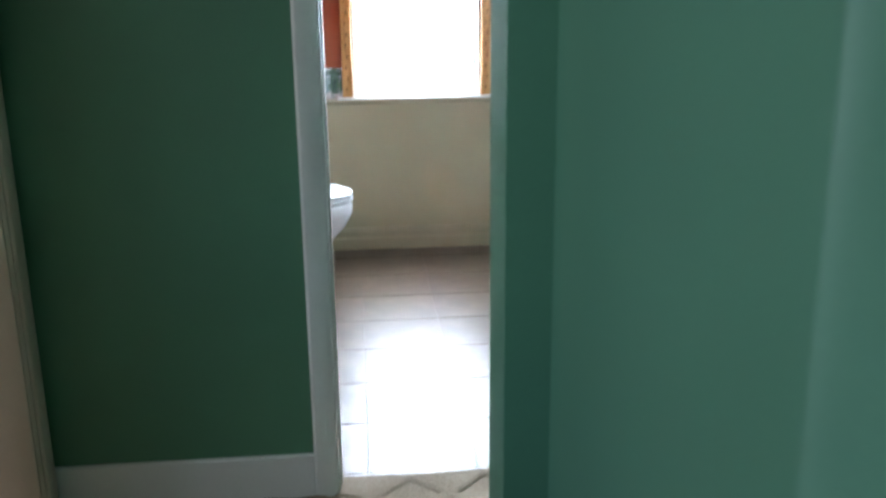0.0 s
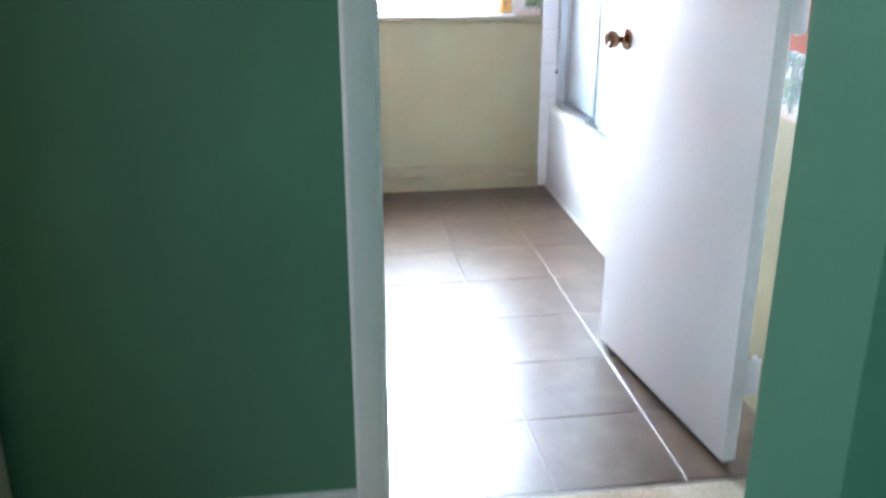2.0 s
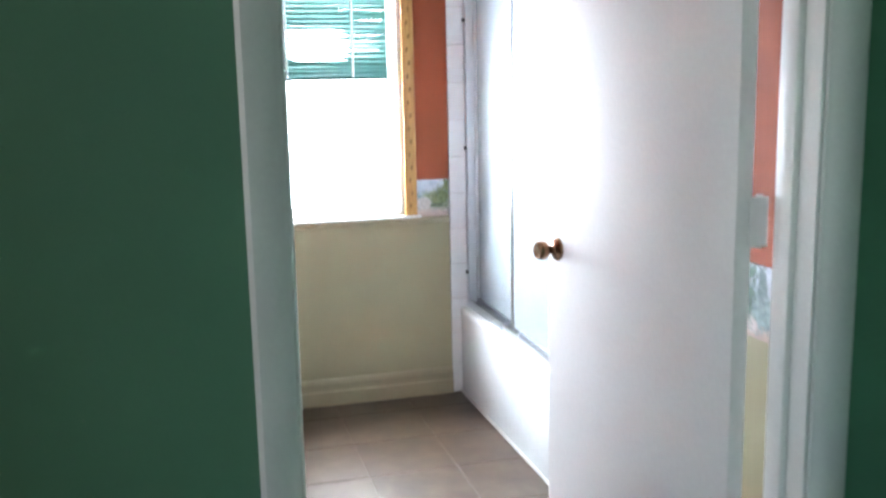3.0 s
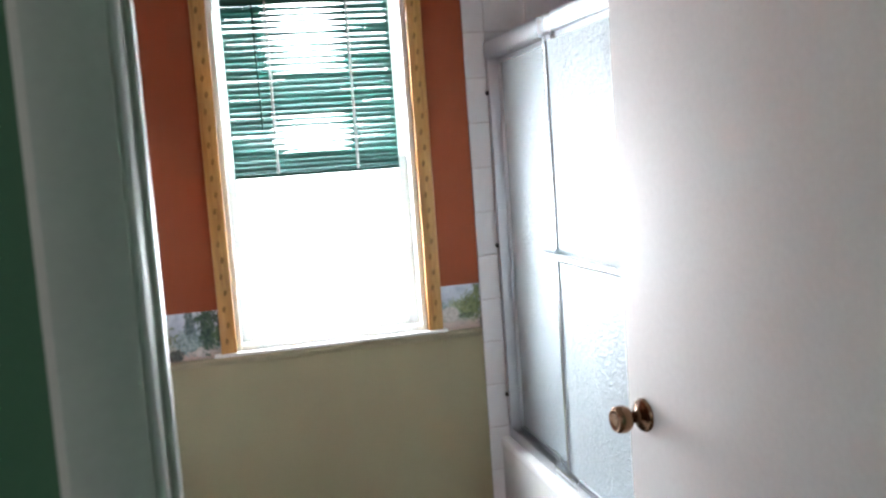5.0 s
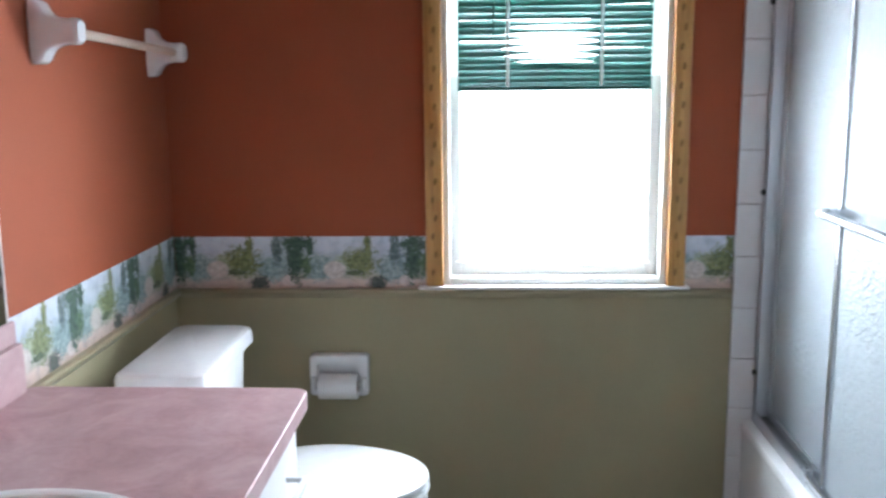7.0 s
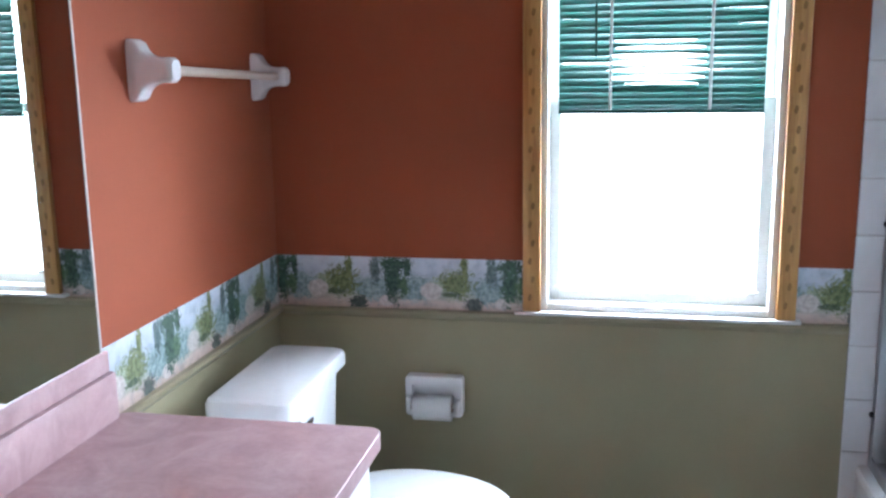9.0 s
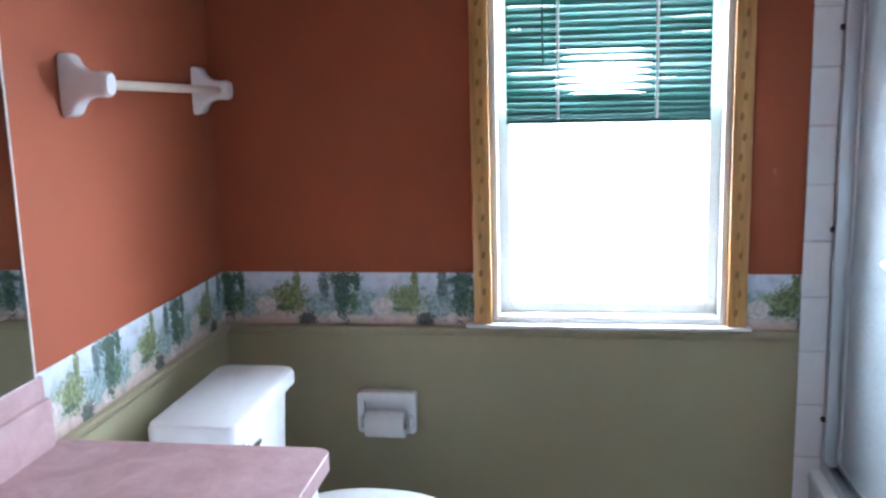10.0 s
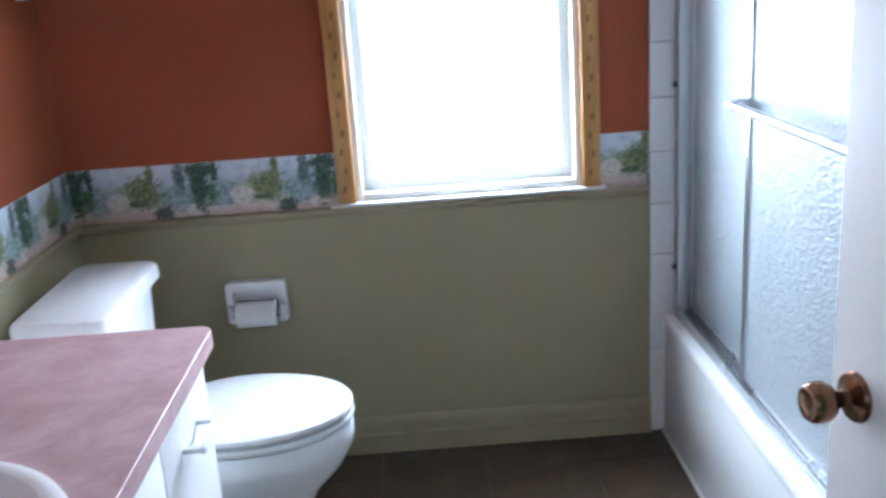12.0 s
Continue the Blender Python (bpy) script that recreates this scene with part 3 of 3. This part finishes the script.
def panel(x, y0, y1, z0, z1):
    p = wpart("door_panel", one_box(x, y0 + 0.012, z0 + 0.014, x + 0.005, y1 - 0.012, z1 - 0.012), PEBBLED, sd, "pebbled obscure glass panel")
    for nm, b in (("stile", (x - 0.007, y0, z0, x + 0.012, y0 + 0.016, z1)), ("stile", (x - 0.007, y1 - 0.016, z0, x + 0.012, y1, z1)),
                  ("rail", (x - 0.007, y0 + 0.016, z0, x + 0.012, y1 - 0.016, z0 + 0.018)), ("rail", (x - 0.007, y0 + 0.016, z1 - 0.016, x + 0.012, y1 - 0.016, z1))):
        part(nm, one_box(*b, 0.002), ALUMINIUM, p)
    return p
panel(GX + 0.030, -0.80, -0.036, SZ0 + 0.022, SZ1 - 0.012)
outer = panel(GX + 0.002, TY0 + 0.032, -0.545, SZ0 + 0.024, SZ1 - 0.012)
bm = bmesh.new()
rod(bm, (GX - 0.048, TY0 + 0.10, 1.058), (GX - 0.048, -0.560, 1.058), 0.010, 14)
part("towel_bar", bm, ALUMINIUM, outer, "aluminium towel bar")
for y in (TY0 + 0.11, -0.572):
    part("bar_bracket", one_box(GX - 0.052, y - 0.010, 1.046, GX - 0.003, y + 0.010, 1.070, 0.004), ALUMINIUM, outer)

# ---- toilet ----
def ell(cx, cy, rx, ry, z, n=40, front=1.0):
    pts = []
    for i in range(n):
        a = 2 * math.pi * i / n
        c, s = math.cos(a), math.sin(a)
        pts.append((cx + (rx * front if c > 0 else rx) * c, cy + ry * s, z))
    return pts
def round_box(bm, x0, y0, z0, x1, y1, z1, r, top=0.01, taper=0.0):
    rings = [rrect(x0 + taper, y0 + taper, x1 - taper, y1 - taper, r, z0), rrect(x0, y0, x1, y1, r, z1 - top), rrect(x0 + top * 0.3, y0 + top * 0.3, x1 - top * 0.3, y1 - top * 0.3, r, z1 - top * 0.3), rrect(x0 + top, y0 + top, x1 - top, y1 - top, r, z1)]
    return loft(bm, rings)
TOY = -0.505
toilet = thing("toilet", (0.40, TOY, 0), "white porcelain toilet with closed lid beside the vanity", "toilet")
wpart("tank", round_box(bmesh.new(), 0.085, TOY - 0.205, 0.385, 0.266, TOY + 0.20, 0.706, 0.035, 0.004, 0.012), PORCELAIN, toilet)
wpart("tank_lid", round_box(bmesh.new(), 0.076, TOY - 0.224, 0.706, 0.284, TOY + 0.220, 0.747, 0.030, 0.014), PORCELAIN, toilet, "porcelain tank lid")
lever = wpart("flush_lever", lathe(bmesh.new(), (0.264, TOY - 0.135, 0.660), (1, 0, 0), [(0, 0.013), (0.010, 0.013), (0.013, 0.008), (0.022, 0.007)], 16), CHROME, toilet, "chrome flush lever")
part("lever_arm", box(bmesh.new(), 0.279, TOY - 0.135, 0.651, 0.289, TOY - 0.075, 0.665, 0.004), CHROME, lever)
bm = bmesh.new()
loft(bm, [ell(0.475, TOY, 0.15, 0.108, 0.0, front=1.15), ell(0.475, TOY, 0.145, 0.103, 0.03, front=1.12), ell(0.478, TOY, 0.135, 0.092, 0.10, front=1.05), ell(0.478, TOY, 0.14, 0.098, 0.15, front=1.08),
          ell(0.475, TOY, 0.155, 0.118, 0.20, front=1.18), ell(0.475, TOY, 0.192, 0.150, 0.26, front=1.25), ell(0.485, TOY, 0.218, 0.180, 0.32, front=1.2), ell(0.49, TOY, 0.221, 0.185, 0.362, front=1.17), ell(0.49, TOY, 0.214, 0.178, 0.374, front=1.17)])
wpart("bowl", bm, PORCELAIN, toilet)
wpart("tank_deck", round_box(bmesh.new(), 0.10, TOY - 0.12, 0.30, 0.34, TOY + 0.12, 0.385, 0.04, 0.006), PORCELAIN, toilet)
wpart("seat", loft(bmesh.new(), [ell(0.49, TOY, 0.208, 0.172, 0.375, front=1.18), ell(0.49, TOY, 0.210, 0.174, 0.382, front=1.18), ell(0.49, TOY, 0.220, 0.186, 0.384, front=1.18), ell(0.49, TOY, 0.223, 0.189, 0.391, front=1.18), ell(0.49, TOY, 0.220, 0.186, 0.399, front=1.18), ell(0.49, TOY, 0.206, 0.170, 0.400, front=1.18)]), SEATWHITE, toilet)
wpart("seat_lid", loft(bmesh.new(), [ell(0.49, TOY, 0.205, 0.170, 0.401, front=1.19), ell(0.49, TOY, 0.205, 0.170, 0.407, front=1.19), ell(0.49, TOY, 0.219, 0.185, 0.408, front=1.18), ell(0.49, TOY, 0.222, 0.188, 0.414, front=1.18), ell(0.49, TOY, 0.220, 0.186, 0.422, front=1.18), ell(0.49, TOY, 0.205, 0.172, 0.428, front=1.18), ell(0.49, TOY, 0.12, 0.10, 0.432, front=1.18)]), SEATWHITE, toilet, "closed white plastic lid")
for s in (-0.075, 0.075):
    wpart("hinge_cap", box(bmesh.new(), 0.272, TOY + s - 0.022, 0.384, 0.31, TOY + s + 0.022, 0.412, 0.006), SEATWHITE, toilet)

toilet.scale = (1, 1, 0.98)
toilet.location.x += 0.016

# ---- vanity ----
VY0, VY1, VZ = -2.22, -0.900, 0.767
van = thing("vanity_cabinet", (0.27, -1.58, 0), "white laminate vanity cabinet with bow pull handles", "cabinet")
wpart("body", one_box(0.0, VY0 + 0.01, 0.09, 0.518, VY1 - 0.018, VZ - 0.036, 0.001), CABWHITE, van)
wpart("toe_kick", one_box(0.0, VY0 + 0.02, 0, 0.466, VY1 - 0.03, 0.088), CABWHITE, van)
def front(y0, y1, z0, z1, hy0, hy1, hz):
    d = wpart("front_panel", one_box(0.519, y0, z0, 0.538, y1, z1, 0.003), CABWHITE, van)
    bm = bmesh.new()
    box(bm, 0.567, hy0, hz - 0.0075, 0.579, hy1, hz + 0.0075, 0.004)
    box(bm, 0.537, hy0, hz - 0.005, 0.571, hy0 + 0.010, hz + 0.005, 0.002)
    box(bm, 0.537, hy1 - 0.010, hz - 0.005, 0.571, hy1, hz + 0.005, 0.002)
    part("handle", bm, CABWHITE, d, "white bow pull handle")
y = VY1 - 0.022
for w in (0.318, 0.435, 0.435):
    front(y - w + 0.004, y, 0.11, VZ - 0.052, y - w + 0.108, y - w + 0.226, 0.630)
    y -= w
top = thing("countertop", (0.27, -1.58, VZ), "mauve mottled laminate countertop with pale rolled edge", "countertop")
SKX, SKY, SRX, SRY = 0.288, -1.595, 0.238, 0.208
bm = bmesh.new()
def outline(inset, z):
    pts = rrect(0.001, VY0, 0.563 - inset, VY1 - inset, 0.030, z, 8)
    out = []
    for a, b in zip(pts, pts[1:] + pts[:1]):
        long = (Vector(b) - Vector(a)).length
        k = 34 if long > 1 else 12 if long > 0.2 else 1
        out += [tuple(Vector(a).lerp(Vector(b), i / k)) for i in range(k)]
    return out
ro = [bm.verts.new(p) for p in outline(0, VZ - 0.0015)]
rt = [bm.verts.new((x, y, VZ)) for x, y, z in outline(0.0015, VZ)]
rb = [bm.verts.new(p) for p in outline(0, VZ - 0.034)]
hole_t, hole_b = [], []
for v in rt:
    a = math.atan2((v.co.y - SKY) / 1.2, v.co.x - SKX)
    hole_t.append(bm.verts.new((SKX + SRX * 0.94 * math.cos(a), SKY + SRY * 0.94 * math.sin(a), VZ)))
    hole_b.append(bm.verts.new((SKX + SRX * 0.94 * math.cos(a), SKY + SRY * 0.94 * math.sin(a), VZ - 0.034)))
m = len(rt)
for i in range(m):
    j = (i + 1) % m
    for q in ((rb[i], rb[j], ro[j], ro[i]), (ro[i], ro[j], rt[j], rt[i]), (rt[i], rt[j], hole_t[j], hole_t[i]), (hole_t[i], hole_t[j], hole_b[j], hole_b[i]), (hole_b[i], hole_b[j], rb[j], rb[i])):
        bm.faces.new(q)
slab = wpart("slab", bm, LAMINATE, top)
slab.data.shade_flat()
wpart("backsplash", one_box(0.001, VY0, VZ, 0.020, -0.935, VZ + 0.100, 0.005), LAMINATE, top, "mauve laminate backsplash")
sink = thing("sink", (SKX, SKY, VZ), "white oval drop-in porcelain sink", "sink")
bm = bmesh.new()
def oval(k, z):
    return [(SKX + SRX * k * math.cos(2 * math.pi * i / 56), SKY + SRY * k * math.sin(2 * math.pi * i / 56), z) for i in range(56)]
loft(bm, [oval(1.0, VZ + 0.0005), oval(1.01, VZ + 0.006), oval(0.99, VZ + 0.013), oval(0.94, VZ + 0.016), oval(0.88, VZ + 0.013), oval(0.85, VZ + 0.003), oval(0.82, VZ - 0.04), oval(0.70, VZ - 0.10), oval(0.45, VZ - 0.135), oval(0.1, VZ - 0.145)], cap0=False)
wpart("basin", bm, PORCELAIN, sink)
wpart("drain", lathe(bmesh.new(), (SKX, SKY, VZ - 0.145), (0, 0, 1), [(0, 0.022), (0.003, 0.022), (0.004, 0.015)], 20), CHROME, sink, "chrome drain")

mir = thing("wall_mirror", (0.0, -1.62, 0.91), "large frameless mirror above the vanity backsplash", "mirror")
wpart("glass", one_box(0.0025, VY0, 0.912, 0.0075, -0.966, 1.98), MIRROR, mir)
wpart("edge_strip", one_box(0.001, -0.966, 0.905, 0.009, -0.960, 1.98, 0.001), TORN, mir, "chipped pale edge of the mirror")
wpart("bottom_channel", one_box(0.001, VY0, VZ + 0.101, 0.012, -0.945, 0.912, 0.002), LAMINATE, mir)
paper_rng = random.Random(9)
bm = bmesh.new()
pts = []
z = 0.80
while z < 0.912:
    pts.append((-0.955 - paper_rng.uniform(0.0, 0.012), z))
    z += 0.012
ring = [(-0.950, 0.80)] + pts + [(-0.950, 0.912)]
loft(bm, [[(x, a, b) for a, b in ring] for x in (0.0003, 0.0026)])
setting("trim_torn_paper", bm, TORN, "torn white edge of the wallpaper border")

# ---- towel bar on the wall ----
tb = thing("towel_bar", (0, -0.41, 1.45), "white ceramic towel bar on the rust wall", "towel bar")
def post(y, z):
    bm = bmesh.new()
    rings = []
    for x, hw, hh, p in ((0.0005, 0.031, 0.064, 0.3), (0.010, 0.031, 0.064, 0.3), (0.020, 0.029, 0.058, 0.35), (0.028, 0.027, 0.044, 0.4), (0.038, 0.025, 0.034, 0.45), (0.052, 0.0235, 0.028, 0.5),
                         (0.074, 0.0225, 0.0255, 0.55), (0.080, 0.024, 0.0268, 0.6), (0.090, 0.0235, 0.0262, 0.65), (0.096, 0.019, 0.021, 0.7)):
        rings.append([(x, y + hw * (abs(math.cos(a)) ** p) * (1 if math.cos(a) > 0 else -1), z + hh * (abs(math.sin(a)) ** p) * (1 if math.sin(a) > 0 else -1)) for a in [2 * math.pi * (i + 0.5) / 36 for i in range(36)]])
    return loft(bm, rings)
wpart("post", post(-0.738, 1.458), PORCELAIN, tb)
wpart("post", post(-0.096, 1.435), PORCELAIN, tb)
wpart("bar", rod(bmesh.new(), (0.070, -0.738, 1.458), (0.070, -0.096, 1.435), 0.0105, 16), surface("ivory_plastic_bar", (0.60, 0.50, 0.42), 0.3, 0.05, 60, 5, 0.0), tb, "ivory plastic bar")

# ---- paper holder ----
tp = thing("paper_holder", (0.476, 0, 0.51), "white ceramic toilet paper holder with part-used roll", "paper holder")
def ring_frame(x0, x1, z0, z1, w, y0, y1):
    bm = bmesh.new()
    o1, i1 = rrect(x0, z0, x1, z1, 0.012, 0), rrect(x0 + w, z0 + w, x1 - w, z1 - w, 0.008, 0)
    sec = [(o1, y0, 0), (o1, y1 + 0.004, 0), (o1, y1, 0.004), (i1, y1, -0.004), (i1, y1 + 0.006, 0), (i1, y0, 0)]
    cx, cz = (x0 + x1) / 2, (z0 + z1) / 2
    rings = []
    for pts, y, s in sec:
        rings.append([(x - math.copysign(s, x - cx), y, zz - math.copysign(s, zz - cz)) for x, zz, _ in pts])
    return loft(bm, rings, False, False)
wpart("rim", ring_frame(0.391, 0.562, 0.448, 0.570, 0.018, -0.0005, -0.034), PORCELAIN, tp)
wpart("back_plate", one_box(0.405, -0.006, 0.462, 0.548, -0.001, 0.556), PORCELAIN, tp)
for x0, x1 in ((0.395, 0.411), (0.542, 0.558)):
    wpart("ear", box(bmesh.new(), x0, -0.056, 0.468, x1, -0.004, 0.508, 0.007), PORCELAIN, tp)
wpart("spindle", rod(bmesh.new(), (0.409, -0.042, 0.486), (0.544, -0.042, 0.486), 0.007), VINYL, tp)
roll = thing("toilet_roll", (0.476, -0.042, 0.486), "white toilet paper roll on its holder", "paper roll")
paper = wpart("paper", lathe(bmesh.new(), (0.421, -0.048, 0.482), (1, 0, 0), [(0, 0.012), (0, 0.036), (0.002, 0.0375), (0.110, 0.0375), (0.112, 0.036), (0.112, 0.012)], 28), PAPER, roll)
part("core", rod(bmesh.new(), (0.4195, -0.048, 0.482), (0.5345, -0.048, 0.482), 0.0145, 20), CARD, paper, "brown cardboard core")

# ---- open bathroom door ----
HX, HY = 1.500, -2.268
door_dir = Vector((1.414 - HX, -1.592 - HY, 0))
ang = math.degrees(math.atan2(door_dir.y, door_dir.x))
DW = door_dir.length
door = tagged(new("door_1"), "white painted flush door standing open into the bathroom", kind="structure")
door.matrix_basis = pose(HX, HY, 0.015, 0, 0, ang)
part("leaf", one_box(0.004, -0.035, 0, DW, 0, 2.02, 0.002), DOORPAINT, door)
def knob(side):
    s = 1 if side > 0 else -1
    y = 0.0005 if s > 0 else -0.0355
    return lathe(bmesh.new(), (DW - 0.048, y, 0.884), (0, s, 0), [(d * 0.9, r * 0.88) for d, r in ((0, 0.032), (0.003, 0.0325), (0.007, 0.030), (0.011, 0.017), (0.014, 0.0115), (0.024, 0.0105), (0.030, 0.014), (0.036, 0.0225), (0.044, 0.0265), (0.052, 0.0262), (0.060, 0.0245), (0.064, 0.021), (0.0645, 0.018), (0.0625, 0.015), (0.0625, 0.006))], 32)
part("knob", knob(1), BRASS, door, "antique brass door knob")
part("knob", knob(-1), BRASS, door, "antique brass door knob")
part("latch_plate", one_box(DW - 0.0005, -0.029, 0.868, DW + 0.001, -0.006, 0.928), BRASS, door)
for z in (0.19, 0.995, 1.80):
    hinge = wpart("hinge", one_box(1.527, -2.264, z, 1.5650, -2.261, z + 0.090, 0.001, 1), DOORPAINT, door, "white painted butt hinge")
    part("knuckle", rod(bmesh.new(), (1.551, -2.256, z - 0.003), (1.551, -2.256, z + 0.093), 0.0065, 12), DOORPAINT, hinge)

# ---- pieces: wall tiles, floor tiles, carpet trellis ----
tiled = setting("wall_north_tiling", one_box(TILEX + 0.002, -0.005, 0, 2.43, -0.0005, 2.10), GROUT, "white square tiles on the shower wall")
def tile_mesh(w, h, d):
    bm = bmesh.new()
    c = 0.003
    loft(bm, [rrect(0, 0, w, h, 0.003, 0, 1), rrect(0, 0, w, h, 0.003, d - c * 0.6, 1), rrect(c, c, w - c, h - c, 0.003, d, 1)])
    return finish("tile", bm, WALLTILE, False)
PITCH, G = 0.1495, 0.0025
def column(x, w):
    z0 = 0.859 - PITCH * 6
    me = tile_mesh(w - G, PITCH - G, 0.0065)
    k = 0
    while z0 + PITCH * k < 2.08:
        zz = z0 + PITCH * k
        k += 1
        if zz < 0:
            low = tile_mesh(w - G, PITCH + zz - G, 0.0065)
            o = new("tile", low)
            o.matrix_basis = pose(x, -0.003, 0.001, 90, 0, 0)
        else:
            o = new("tile", me)
            o.matrix_basis = pose(x, -0.003, zz, 90, 0, 0)
        o.parent = tiled
column(TILEX, 0.0735)
for i in range(5):
    column(TILEX + 0.0735 + i * PITCH, PITCH)

fl = setting("floor", one_box(0.0, -2.314, -0.06, 1.70, 0.0, -0.0018), FLOORGROUT, "brown mottled floor tiles with thin brown grout")
FP = 0.305
def floor_tile(w, d):
    bm = bmesh.new()
    loft(bm, [rrect(0, 0, w, d, 0.003, -0.006, 1), rrect(0, 0, w, d, 0.003, -0.0012, 1), rrect(0.002, 0.002, w - 0.002, d - 0.002, 0.003, 0, 1)])
    return finish("tile", bm, FLOORTILE, False)
cache = {}
ix0, iy0 = 1.402 - 5 * FP, -1.994 - 2 * FP
for i in range(6):
    for j in range(9):
        xa, ya = max(ix0 + i * FP, 0.0), max(iy0 + j * FP, -2.312)
        xb, yb = min(ix0 + (i + 1) * FP, 1.688 if iy0 + (j + 1) * FP < ENDY else 1.648), min(iy0 + (j + 1) * FP, 0.0)
        w, d = xb - xa - 0.004, yb - ya - 0.004
        if w < 0.01 or d < 0.01:
            continue
        key = (round(w, 4), round(d, 4))
        if key not in cache:
            cache[key] = floor_tile(w, d)
        o = new("tile", cache[key])
        o.location = (xa + 0.002, ya + 0.002, 0)
        o.parent = fl

# raised trellis bands of the carpet, one joined sheet
verts, faces = [], []
P2 = 0.2050
def band(cx, cy, sx, sy):
    hw, L = 0.021, P2 / 2
    d = Vector((sx, sy, 0)).normalized()
    nn = Vector((-d.y, d.x, 0))
    a, b = Vector((cx, cy, 0)), Vector((cx + sx * L, cy + sy * L, 0))
    base, lift = len(verts), (0.0004 if sx * sy > 0 else 0.0)
    for p in (a, b):
        for off, z in ((-hw, -0.0005), (-hw * 0.75, 0.0032), (-hw * 0.3, 0.0042), (hw * 0.3, 0.0042), (hw * 0.75, 0.0032), (hw, -0.0005)):
            q = p + nn * off
            verts.append((q.x, q.y, z + lift))
    for k in range(5):
        faces.append((base + k, base + k + 1, base + 7 + k, base + 6 + k))
for i in range(-1, 7):
    for j in range(0, 9):
        x, y = 0.899 + (i - 4) * P2, -2.430 - j * P2
        for sx, sy in ((1, 1), (1, -1)):
            band(x - P2 / 2, y, sx, sy)
            band(x, y + P2 / 2 if sy < 0 else y - P2 / 2, sx, sy)
verts2 = [(min(max(x, LX + 0.02), 2.5), min(y, -2.395 if x < DX0 or x > DX1 else -2.330), z) for x, y, z in verts]
me = bpy.data.meshes.new("carpet_trellis")
me.from_pydata(verts2, [], faces)
me.materials.append(CARPET)
me.shade_smooth()
tagged(new("carpet_trellis", me), "raised beige trellis bands of the loop carpet", "carpet", kind="stuff")
